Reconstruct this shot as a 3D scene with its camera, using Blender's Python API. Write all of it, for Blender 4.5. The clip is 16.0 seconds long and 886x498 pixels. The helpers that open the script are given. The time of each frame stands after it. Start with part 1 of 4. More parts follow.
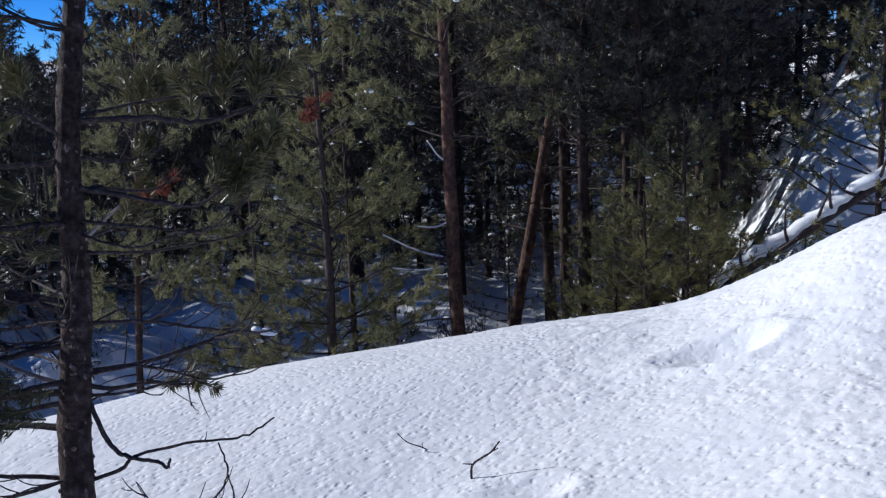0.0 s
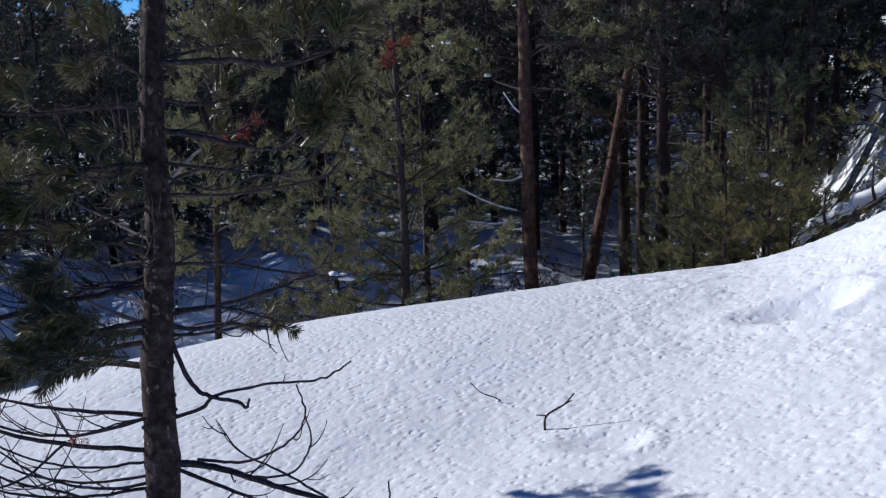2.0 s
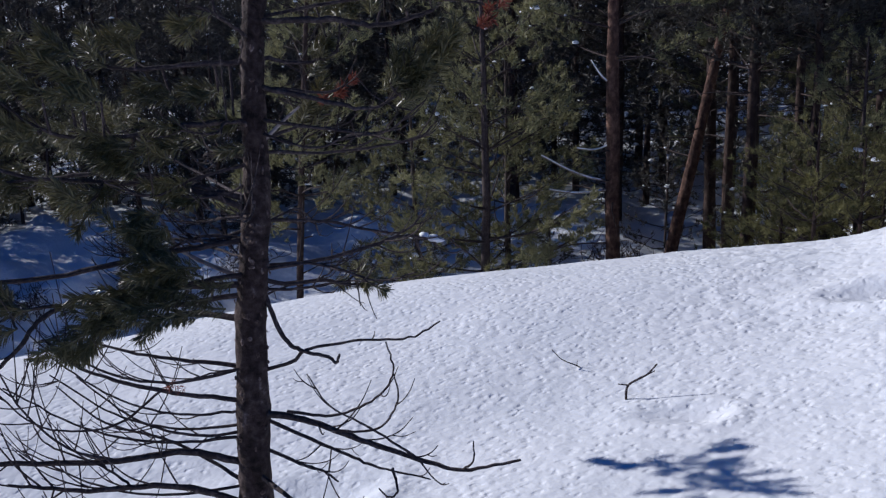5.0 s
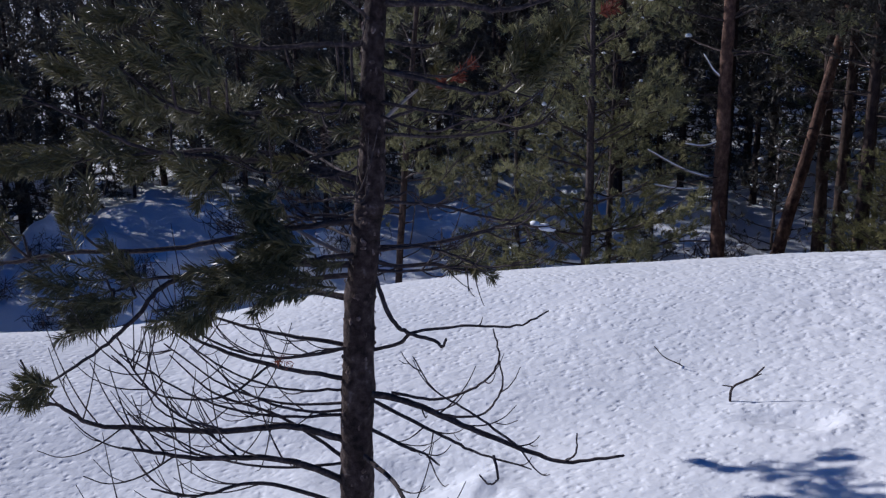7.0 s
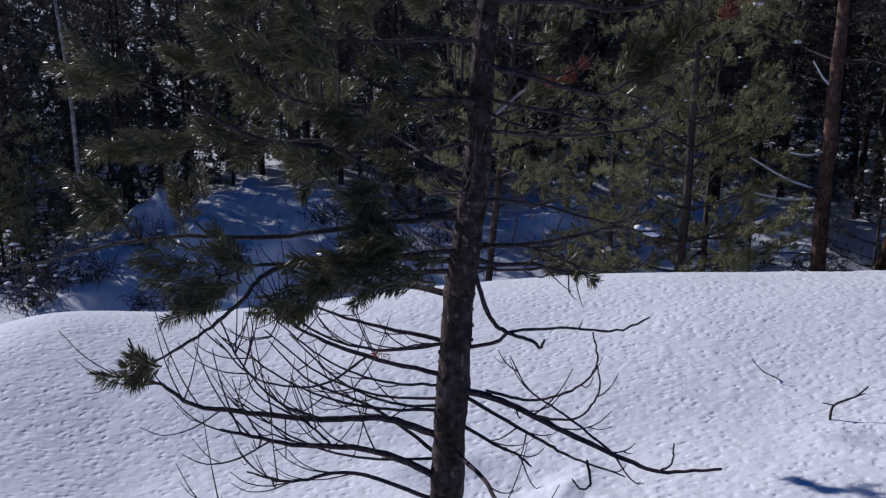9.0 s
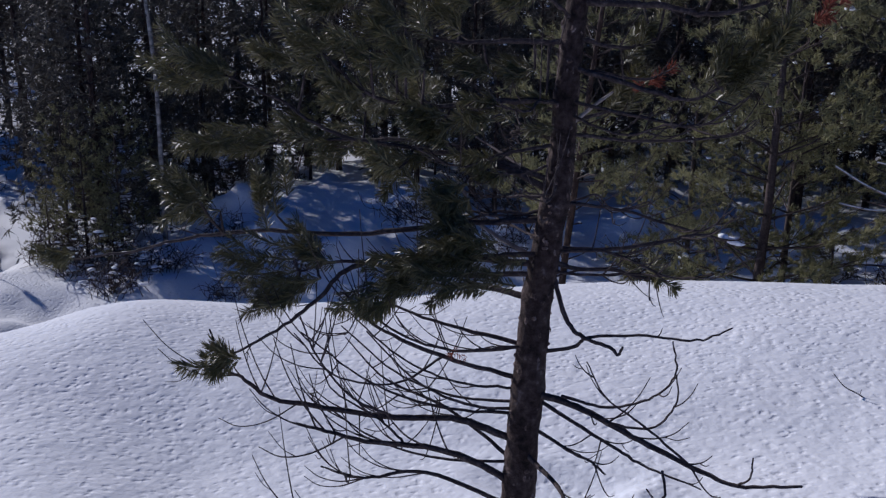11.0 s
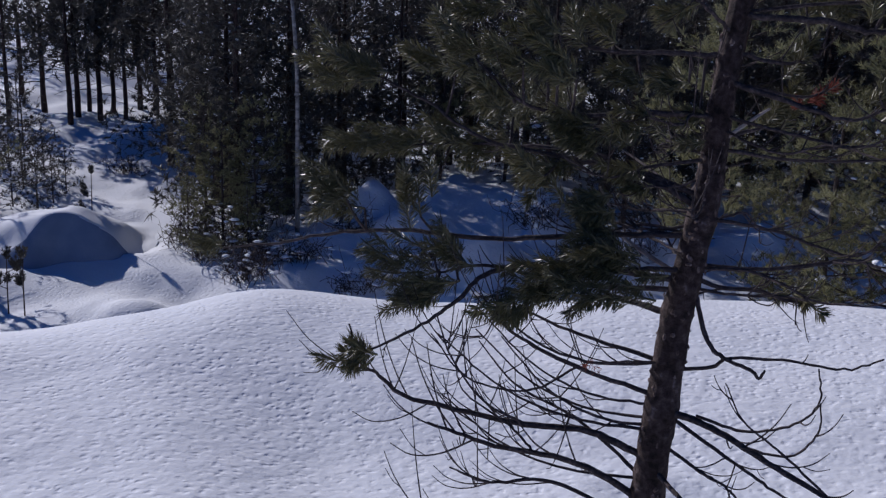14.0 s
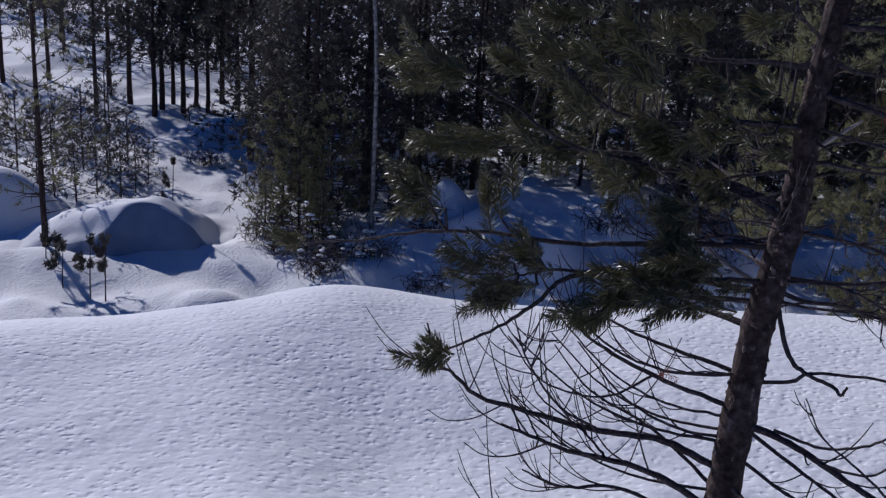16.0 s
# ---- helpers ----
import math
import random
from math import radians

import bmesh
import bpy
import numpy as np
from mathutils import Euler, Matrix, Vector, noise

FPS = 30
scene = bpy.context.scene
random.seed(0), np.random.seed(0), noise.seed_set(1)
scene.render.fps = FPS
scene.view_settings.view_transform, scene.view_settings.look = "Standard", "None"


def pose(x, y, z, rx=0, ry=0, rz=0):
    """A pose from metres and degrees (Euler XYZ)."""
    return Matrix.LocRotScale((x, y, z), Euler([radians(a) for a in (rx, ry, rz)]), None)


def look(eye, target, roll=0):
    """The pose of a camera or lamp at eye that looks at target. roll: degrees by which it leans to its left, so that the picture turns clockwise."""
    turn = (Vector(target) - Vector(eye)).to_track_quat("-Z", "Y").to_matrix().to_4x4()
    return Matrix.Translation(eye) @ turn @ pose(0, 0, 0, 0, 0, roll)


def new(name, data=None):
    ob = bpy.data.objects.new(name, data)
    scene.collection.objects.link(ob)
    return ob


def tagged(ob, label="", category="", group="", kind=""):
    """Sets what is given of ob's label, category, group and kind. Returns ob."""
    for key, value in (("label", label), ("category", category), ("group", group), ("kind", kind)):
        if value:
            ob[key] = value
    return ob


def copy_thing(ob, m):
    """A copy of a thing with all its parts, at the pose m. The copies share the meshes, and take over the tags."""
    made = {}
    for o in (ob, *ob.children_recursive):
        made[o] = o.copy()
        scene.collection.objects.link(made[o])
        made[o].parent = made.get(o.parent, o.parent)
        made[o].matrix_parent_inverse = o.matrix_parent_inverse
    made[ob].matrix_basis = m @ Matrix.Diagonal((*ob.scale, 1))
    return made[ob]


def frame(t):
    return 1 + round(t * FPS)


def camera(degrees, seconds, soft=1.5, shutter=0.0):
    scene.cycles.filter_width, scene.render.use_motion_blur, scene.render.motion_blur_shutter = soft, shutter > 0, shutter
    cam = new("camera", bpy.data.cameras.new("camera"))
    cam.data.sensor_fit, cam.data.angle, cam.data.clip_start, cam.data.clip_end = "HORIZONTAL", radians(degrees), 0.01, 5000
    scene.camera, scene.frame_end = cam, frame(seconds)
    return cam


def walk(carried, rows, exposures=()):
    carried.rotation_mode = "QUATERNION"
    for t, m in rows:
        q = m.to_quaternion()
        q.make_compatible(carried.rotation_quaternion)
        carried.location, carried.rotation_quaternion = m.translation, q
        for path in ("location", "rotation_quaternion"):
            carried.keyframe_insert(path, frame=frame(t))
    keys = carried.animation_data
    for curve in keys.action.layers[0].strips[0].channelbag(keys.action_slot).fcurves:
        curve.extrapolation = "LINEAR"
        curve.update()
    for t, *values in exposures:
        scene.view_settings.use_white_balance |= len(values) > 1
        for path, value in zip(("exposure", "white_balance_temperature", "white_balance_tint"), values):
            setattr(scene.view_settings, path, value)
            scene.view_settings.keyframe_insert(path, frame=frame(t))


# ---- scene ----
cam = camera(46.95, 16.0, soft=1.3)
EYE_Z = 2.2
PATH = [
    (0.0, pose(0.111, -0.030, 2.256, 78.38, 2.65, -14.72)),
    (0.5, pose(0.112, -0.028, 2.250, 77.59, 2.65, -13.92)),
    (1.0, pose(0.110, -0.022, 2.241, 76.90, 2.68, -13.27)),
    (1.5, pose(0.101, -0.007, 2.228, 76.51, 2.81, -12.08)),
    (2.0, pose(0.097, -0.003, 2.222, 76.08, 2.69, -10.53)),
    (2.5, pose(0.094, -0.002, 2.220, 75.74, 2.53, -9.48)),
    (3.0, pose(0.087, 0.005, 2.216, 75.28, 2.34, -9.13)),
    (3.5, pose(0.086, 0.002, 2.216, 74.95, 2.27, -8.73)),
    (6.0, pose(0.019, -0.017, 2.203, 74.29, 1.57, -2.83)),
    (6.5, pose(0.010, -0.005, 2.200, 74.18, 1.24, -1.24)),
    (7.0, pose(-0.000, 0.000, 2.200, 74.03, 0.99, 0.00)),
    (7.5, pose(-0.015, 0.010, 2.195, 73.95, 0.55, 1.87)),
    (8.0, pose(-0.022, 0.015, 2.193, 73.95, 0.42, 2.61)),
    (8.5, pose(-0.040, 0.014, 2.196, 73.99, 0.09, 4.28)),
    (9.0, pose(-0.046, 0.010, 2.196, 73.97, -0.19, 5.47)),
    (11.5, pose(-0.084, 0.021, 2.203, 73.84, -1.00, 11.08)),
    (12.0, pose(-0.099, 0.022, 2.208, 73.80, -1.23, 12.60)),
    (12.5, pose(-0.113, 0.013, 2.208, 73.84, -1.70, 14.96)),
    (13.0, pose(-0.120, 0.008, 2.208, 73.85, -1.96, 16.33)),
    (13.5, pose(-0.125, 0.003, 2.209, 73.83, -2.13, 16.85)),
    (14.0, pose(-0.131, 0.002, 2.209, 73.84, -2.21, 17.37)),
    (14.5, pose(-0.139, -0.005, 2.211, 73.77, -2.50, 18.92)),
    (15.0, pose(-0.145, -0.015, 2.212, 73.76, -2.76, 19.87)),
    (15.5, pose(-0.148, -0.022, 2.214, 73.69, -2.91, 20.49)),
    (16.0, pose(-0.154, -0.029, 2.217, 73.68, -3.08, 21.75)),
]
EXPOSURES = [(0.0, 0.07, 5200, 9), (3.5, -0.04, 5200, 11), (7.0, -0.13, 5200, 14), (9.0, -0.21, 5200, 15), (12.5, -0.32, 5180, 17), (16.0, -0.32, 5180, 17)]
walk(cam, PATH, EXPOSURES)

# ---- world and sun ----
SUN_AZ, SUN_EL = -58.0, 23.0  # degrees from +y towards +x, and above the horizon
world = bpy.data.worlds.new("winter_sky")
scene.world = world
world.use_nodes = True
wn = world.node_tree.nodes
sky = wn.new("ShaderNodeTexSky")
sky.sky_type, sky.sun_disc = "NISHITA", False
sky.sun_elevation, sky.sun_rotation = radians(SUN_EL), radians(SUN_AZ)
sky.altitude, sky.air_density, sky.dust_density, sky.ozone_density = 2500, 0.5, 0.0, 8.0
wn["Background"].inputs["Strength"].default_value = 0.086
deep = wn.new("ShaderNodeHueSaturation")
deep.inputs["Saturation"].default_value = 1.08
world.node_tree.links.new(sky.outputs[0], deep.inputs["Color"])
world.node_tree.links.new(deep.outputs[0], wn["Background"].inputs["Color"])
sun = new("sun", bpy.data.lights.new("sun", "SUN"))
sun.data.energy, sun.data.angle, sun.data.color = 4.75, radians(0.53), (1.0, 0.865, 0.70)
sun_way = Vector((math.sin(radians(SUN_AZ)) * math.cos(radians(SUN_EL)), math.cos(radians(SUN_AZ)) * math.cos(radians(SUN_EL)), math.sin(radians(SUN_EL))))
sun.matrix_basis = look(sun_way * 60, (0, 0, 0))


# ---- materials ----
def material(name):
    m = bpy.data.materials.new(name)
    m.use_nodes = True
    return m, m.node_tree.nodes, m.node_tree.links, m.node_tree.nodes["Principled BSDF"]


def noise_node(n, l, scale, detail=4.0, rough=0.55, stretch=None, space="Object"):
    co = n.new("ShaderNodeTexCoord")
    t = n.new("ShaderNodeTexNoise")
    t.inputs["Scale"].default_value, t.inputs["Detail"].default_value, t.inputs["Roughness"].default_value = scale, detail, rough
    if stretch:
        mp = n.new("ShaderNodeMapping")
        mp.inputs["Scale"].default_value = stretch
        l.new(co.outputs[space], mp.inputs["Vector"])
        l.new(mp.outputs[0], t.inputs["Vector"])
    else:
        l.new(co.outputs[space], t.inputs["Vector"])
    return t


def ramp_node(n, l, source, stops):
    r = n.new("ShaderNodeValToRGB")
    e = r.color_ramp.elements
    while len(e) < len(stops):
        e.new(0.5)
    for k, (p, c) in enumerate(stops):
        e[k].position, e[k].color = p, (*c, 1)
    l.new(source, r.inputs[0])
    return r


def bump_chain(n, l, b, sources):
    last = None
    for out, strength, dist in sources:
        bp = n.new("ShaderNodeBump")
        bp.inputs["Strength"].default_value, bp.inputs["Distance"].default_value = strength, dist
        l.new(out, bp.inputs["Height"])
        if last:
            l.new(last, bp.inputs["Normal"])
        last = bp.outputs[0]
    l.new(last, b.inputs["Normal"])


def snow_material(name, grain):
    m, n, l, b = material(name)
    big = noise_node(n, l, 1.3, 3)
    c = ramp_node(n, l, big.outputs[0], [(0.3, (0.77, 0.79, 0.82)), (0.7, (0.83, 0.84, 0.86))])
    l.new(c.outputs[0], b.inputs["Base Color"])
    b.inputs["Roughness"].default_value = 0.8
    b.inputs["Specular IOR Level"].default_value = 0.12
    lumps = noise_node(n, l, 25, 2, 0.45)
    warp = noise_node(n, l, 14, 2, 0.5)
    co = n.new("ShaderNodeTexCoord")
    shift = n.new("ShaderNodeVectorMath")
    shift.operation = "MULTIPLY_ADD"
    shift.inputs[1].default_value = (0.05, 0.05, 0.05)
    l.new(warp.outputs["Color"], shift.inputs[0])
    l.new(co.outputs["Object"], shift.inputs[2])
    pits = n.new("ShaderNodeTexVoronoi")
    pits.feature = "SMOOTH_F1"
    pits.inputs["Scale"].default_value, pits.inputs["Smoothness"].default_value = 18, 0.5
    l.new(shift.outputs[0], pits.inputs["Vector"])
    area = noise_node(n, l, 3.2, 3, 0.6)
    worn = ramp_node(n, l, area.outputs[0], [(0.36, (0.38, 0.38, 0.38)), (0.62, (1, 1, 1))])
    dimples = n.new("ShaderNodeMath")
    dimples.operation = "MULTIPLY"
    cup = ramp_node(n, l, pits.outputs["Distance"], [(0.12, (0, 0, 0)), (0.40, (0.8, 0.8, 0.8)), (0.65, (1, 1, 1))])
    l.new(cup.outputs[0], dimples.inputs[0])
    l.new(worn.outputs[0], dimples.inputs[1])
    fine = noise_node(n, l, 150, 2, 0.6)
    bump_chain(n, l, b, [(dimples.outputs[0], 0.42 * grain, 0.017), (lumps.outputs[0], 0.15 * grain, 0.03), (fine.outputs[0], 0.14 * grain, 0.004)])
    return m


def bark_material(name, stops, scale, stretch, depth):
    m, n, l, b = material(name)
    v = noise_node(n, l, scale, 6, 0.65, stretch)
    w = noise_node(n, l, scale * 0.25, 3, 0.5)
    mix = n.new("ShaderNodeMath")
    mix.operation = "MULTIPLY_ADD"
    mix.inputs[1].default_value, mix.inputs[2].default_value = 0.35, 0.0
    l.new(w.outputs[0], mix.inputs[0])
    add = n.new("ShaderNodeMath")
    add.operation = "MULTIPLY_ADD"
    add.inputs[1].default_value = 0.75
    l.new(v.outputs[0], add.inputs[0])
    l.new(mix.outputs[0], add.inputs[2])
    c = ramp_node(n, l, add.outputs[0], stops)
    l.new(c.outputs[0], b.inputs["Base Color"])
    b.inputs["Roughness"].default_value = 0.85
    b.inputs["Specular IOR Level"].default_value = 0.2
    fine = noise_node(n, l, scale * 5, 4, 0.6, stretch)
    bump_chain(n, l, b, [(v.outputs[0], 0.9, depth), (fine.outputs[0], 0.6, depth * 0.25)])
    return m


def needle_material(name, dark, light, through_light, gloss=0.62):
    m, n, l, b = material(name)
    geo = n.new("ShaderNodeNewGeometry")
    info = n.new("ShaderNodeObjectInfo")
    patch = noise_node(n, l, 2.2, 2)
    mixv = n.new("ShaderNodeMath")
    mixv.operation = "MULTIPLY_ADD"
    mixv.inputs[1].default_value = 0.45
    l.new(geo.outputs["Random Per Island"], mixv.inputs[0])
    part2 = n.new("ShaderNodeMath")
    part2.operation = "MULTIPLY_ADD"
    part2.inputs[1].default_value = 0.25
    l.new(info.outputs["Random"], part2.inputs[0])
    half = n.new("ShaderNodeMath")
    half.operation = "MULTIPLY"
    half.inputs[1].default_value = 0.4
    l.new(patch.outputs[0], half.inputs[0])
    l.new(half.outputs[0], part2.inputs[2])
    l.new(part2.outputs[0], mixv.inputs[2])
    c = ramp_node(n, l, mixv.outputs[0], [(0.1, dark), (0.85, light)])
    l.new(c.outputs[0], b.inputs["Base Color"])
    b.inputs["Roughness"].default_value = gloss
    b.inputs["Specular IOR Level"].default_value = 0.3 if gloss > 0.5 else 0.5
    tr = n.new("ShaderNodeBsdfTranslucent")
    l.new(c.outputs[0], tr.inputs["Color"])
    ms = n.new("ShaderNodeMixShader")
    ms.inputs[0].default_value = through_light
    l.new(b.outputs[0], ms.inputs[1])
    l.new(tr.outputs[0], ms.inputs[2])
    l.new(ms.outputs[0], n["Material Output"].inputs["Surface"])
    return m


SNOW = snow_material("snow_crust", 1.0)
SNOW_SOFT = snow_material("snow_load", 0.35)
BARK_MAIN = bark_material("pine_bark_flaky", [(0.40, (0.013, 0.009, 0.008)), (0.53, (0.044, 0.029, 0.025)), (0.66, (0.085, 0.060, 0.052)), (0.80, (0.24, 0.20, 0.185))], 34, (1, 1, 1.0), 0.018)
BARK_FAR = bark_material("pine_bark_rough", [(0.3, (0.016, 0.011, 0.010)), (0.55, (0.048, 0.032, 0.027)), (0.75, (0.115, 0.077, 0.062))], 18, (1, 1, 0.6), 0.03)
BARK_RED = bark_material("pine_bark_reddish", [(0.36, (0.020, 0.012, 0.010)), (0.54, (0.085, 0.048, 0.036)), (0.72, (0.20, 0.122, 0.090))], 20, (1, 1, 0.7), 0.03)
BARK_TWIG = bark_material("twig_bark", [(0.3, (0.020, 0.015, 0.015)), (0.55, (0.055, 0.042, 0.040)), (0.78, (0.16, 0.125, 0.115))], 70, (1, 1, 1), 0.004)
BARK_PALE = bark_material("weathered_wood", [(0.3, (0.12, 0.09, 0.08)), (0.5, (0.28, 0.23, 0.2)), (0.75, (0.45, 0.4, 0.36))], 40, (1, 1, 0.4), 0.004)
BARK_BIRCH = bark_material("birch_bark", [(0.40, (0.03, 0.028, 0.026)), (0.50, (0.16, 0.15, 0.14)), (0.72, (0.42, 0.40, 0.37))], 9, (0.8, 0.8, 1.6), 0.008)
BARK_FLAKE = bark_material("loose_bark_flakes", [(0.38, (0.04, 0.026, 0.021)), (0.55, (0.13, 0.09, 0.074)), (0.75, (0.34, 0.28, 0.25))], 60, (1, 1, 1), 0.004)
# deep blue that puts the shade on the boulder's snowy face into colour
SHADE_BLUE = bark_material("snow_shade_blue", [(0.3, (0.14, 0.19, 0.30)), (0.55, (0.19, 0.25, 0.37)), (0.8, (0.25, 0.31, 0.43))], 3, (1, 1, 1), 0.012)
NEEDLE = needle_material("pine_needles", (0.036, 0.034, 0.015), (0.18, 0.158, 0.062), 0.10, 0.44)
NEEDLE_FAR = needle_material("pine_needles_dense", (0.066, 0.066, 0.040), (0.33, 0.315, 0.155), 0.26)
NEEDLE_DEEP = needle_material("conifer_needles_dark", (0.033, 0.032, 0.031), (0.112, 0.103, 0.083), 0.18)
NEEDLE_YELLOW = needle_material("pine_needles_pale", (0.07, 0.070, 0.028), (0.28, 0.255, 0.098), 0.3)
NEEDLE_DEAD = needle_material("pine_needles_dead", (0.13, 0.032, 0.018), (0.26, 0.08, 0.05), 0.3)


# ---- building helpers ----
class Sheet:
    """Vertices and faces collected for one mesh."""

    def __init__(self):
        self.v, self.f, self.count = [], [], 0

    def add(self, verts, faces):
        self.v.append(np.asarray(verts, float).reshape(-1, 3))
        self.f += [tuple(i + self.count for i in q) for q in faces]
        self.count += len(self.v[-1])

    def tris(self, verts):
        """Loose triangles: an array (n, 3, 3)."""
        k = len(verts) * 3
        self.v.append(verts.reshape(-1, 3))
        self.f += [(i, i + 1, i + 2) for i in range(self.count, self.count + k, 3)]
        self.count += k

    def mesh(self, name, mat, smooth=True):
        me = bpy.data.meshes.new(name)
        me.from_pydata(np.concatenate(self.v).tolist() if self.v else [], [], self.f)
        me.materials.append(mat)
        if smooth:
            me.polygons.foreach_set("use_smooth", [True] * len(me.polygons))
        me.update()
        return me


def part(name, sheet, mat, parent, label="", smooth=True):
    ob = new(name, sheet.mesh(name, mat, smooth))
    ob.parent = parent
    if label:
        tagged(ob, label)
    return ob


def thing(name, label, category, group="", at=(0, 0, 0)):
    ob = new(name)
    ob.empty_display_size = 0.2
    ob.matrix_basis = Matrix.Translation(at)
    return tagged(ob, label, category, group)


def smooth_line(points, per=5):
    """A Catmull-Rom line through the points."""
    p = np.asarray(points, float)
    if len(p) < 3:
        return np.array([p[0] + (p[-1] - p[0]) * s for s in np.linspace(0, 1, per + 1)])
    q = np.vstack([2 * p[0] - p[1], p, 2 * p[-1] - p[-2]])
    out = []
    for i in range(1, len(q) - 2):
        a, b, c, d = q[i - 1:i + 3]
        for s in np.arange(per) / per:
            out.append(0.5 * (2 * b + (c - a) * s + (2 * a - 5 * b + 4 * c - d) * s * s + (3 * b - a - 3 * c + d) * s ** 3))
    return np.array(out + [p[-1]])


def tube(sheet, line, r0, r1, sides=6, rough=0.0, rng=None, power=1.0):
    """A tapered limb along a line, with a closed tip."""
    line = np.asarray(line, float)
    n = len(line)
    way = np.gradient(line, axis=0)
    way /= np.linalg.norm(way, axis=1)[:, None] + 1e-9
    ref = np.array([0, 0, 1.0]) if abs(way[0][2]) < 0.9 else np.array([1.0, 0, 0])
    a = np.cross(way, ref)
    a /= np.linalg.norm(a, axis=1)[:, None] + 1e-9
    b = np.cross(way, a)
    rad = r1 + (r0 - r1) * (1 - np.linspace(0, 1, n)) ** power
    ang = np.arange(sides) * 2 * math.pi / sides
    ring = a[:, None] * np.cos(ang)[None, :, None] + b[:, None] * np.sin(ang)[None, :, None]
    rr = np.repeat(rad[:, None], sides, 1)
    if rough and rng is not None:
        rr = rr * (1 + rng.uniform(-rough, rough, rr.shape))
    verts = (line[:, None] + ring * rr[:, :, None]).reshape(-1, 3)
    faces = [(i * sides + j, i * sides + (j + 1) % sides, (i + 1) * sides + (j + 1) % sides, (i + 1) * sides + j) for i in range(n - 1) for j in range(sides)]
    verts = np.vstack([verts, line[-1] + way[-1] * rad[-1]])
    faces += [((n - 1) * sides + j, (n - 1) * sides + (j + 1) % sides, n * sides) for j in range(sides)]
    sheet.add(verts, faces)


def unit(v):
    return v / (np.linalg.norm(v, axis=-1, keepdims=True) + 1e-9)


def needles(sheet, base, way, length, width, rng):
    """Needles as slim spikes: base and way are (n, 3), length (n,)."""
    side = unit(np.cross(way, rng.normal(size=way.shape))) * width
    tip = base + way * length[:, None]
    mid = base * 0.45 + tip * 0.55
    sheet.tris(np.concatenate([np.stack([base, mid - side, mid + side], 1), np.stack([mid + side, mid - side, tip], 1)]))


def shoot(sheet, stem, root, way, length, rng, count=90, needle=0.048, width=0.0021):
    """A pine shoot: a brush of needles along a short stem."""
    way = unit(np.asarray(way, float))
    bow = np.array([0, 0, 0.25 * length]) + 0.1 * length * rng.normal(size=3)
    s = rng.rand(count) ** 0.85
    base = np.asarray(root) + way * (s * length)[:, None] + bow * (s * s)[:, None]
    out = unit(np.cross(way, rng.normal(size=(count, 3))))
    lean = 0.75 + 0.75 * (1 - s) ** 0.7 + rng.uniform(-0.3, 0.3, count)
    d = unit(way + out * lean[:, None] + np.array([0, 0, -0.08]))
    needles(sheet, base, d, needle * rng.uniform(0.7, 1.1, count), width, rng)
    tube(stem, smooth_line([root, np.asarray(root) + way * length * 0.5 + bow * 0.25, np.asarray(root) + way * length + bow], 2), 0.004, 0.0025, 5)


def lump(sheet, at, size, rng, squash=0.55):
    """A small pillow of lodged snow."""
    seg, rings = 8, 5
    v, f = [], []
    ph = rng.uniform(0, 6.28, 3)
    for i in range(rings + 1):
        la = -0.5 * math.pi + math.pi * i / rings
        for j in range(seg):
            lo = 2 * math.pi * j / seg
            k = 1 + 0.22 * math.sin(2 * lo + ph[0]) + 0.15 * math.sin(3 * lo + ph[1] + 2 * la)
            v.append((at[0] + size[0] * k * math.cos(la) * math.cos(lo), at[1] + size[1] * k * math.cos(la) * math.sin(lo), at[2] + squash * size[2] * math.sin(la) * (1 if la > 0 else 0.5)))
    for i in range(rings):
        for j in range(seg):
            f.append((i * seg + j, i * seg + (j + 1) % seg, (i + 1) * seg + (j + 1) % seg, (i + 1) * seg + j))
    sheet.add(v, f)


# ---- terrain ----
_tab = np.random.RandomState(5).uniform(-1, 1, (256, 256))


def wave(x, y, scale, seed=0):
    """Smooth value noise in -1..1."""
    x, y = np.asarray(x) / scale + 37.7 * seed, np.asarray(y) / scale + 91.3 * seed
    i, j = np.floor(x).astype(int), np.floor(y).astype(int)
    u, v = x - i, y - j
    u, v = u * u * u * (u * (u * 6 - 15) + 10), v * v * v * (v * (v * 6 - 15) + 10)
    g = lambda a, b: _tab[a % 256, b % 256]
    return (g(i, j) * (1 - u) + g(i + 1, j) * u) * (1 - v) + (g(i, j + 1) * (1 - u) + g(i + 1, j + 1) * u) * v


def ease(a, b, x):
    s = np.clip((np.asarray(x, float) - a) / (b - a), 0, 1)
    return s * s * (3 - 2 * s)


# the brow of the near bank: bearing in degrees, how far it dips under the horizon
BROW_AZ = [-60, -46, -40, -33, -30, -27, -23.5, -20, -13, -8, -3, 3.5, 11.5, 18, 24, 27.4, 31, 34.3, 38, 44, 60]
BROW_DIP = [19.5, 19.5, 19.8, 19.1, 18.4, 18.2, 18.7, 19.05, 18.9, 18.3, 17.8, 17.2, 16.6, 15.85, 15.1, 14.7, 13.5, 11.8, 9.6, 8.0, 8.0]
BROW_FAR = 8.2
_fine = np.arange(-70, 70.01, 0.25)
_dip = np.interp(_fine, BROW_AZ, BROW_DIP)
_broad = np.interp(_fine, [-70, -40, -20, 0, 12, 24, 32, 40, 70], [19.6, 19.3, 18.8, 17.6, 16.6, 15.5, 14.3, 12.4, 11.0])
for _ in range(4):
    _broad = np.convolve(np.pad(_broad, 16, mode="edge"), np.ones(33) / 33, mode="valid")
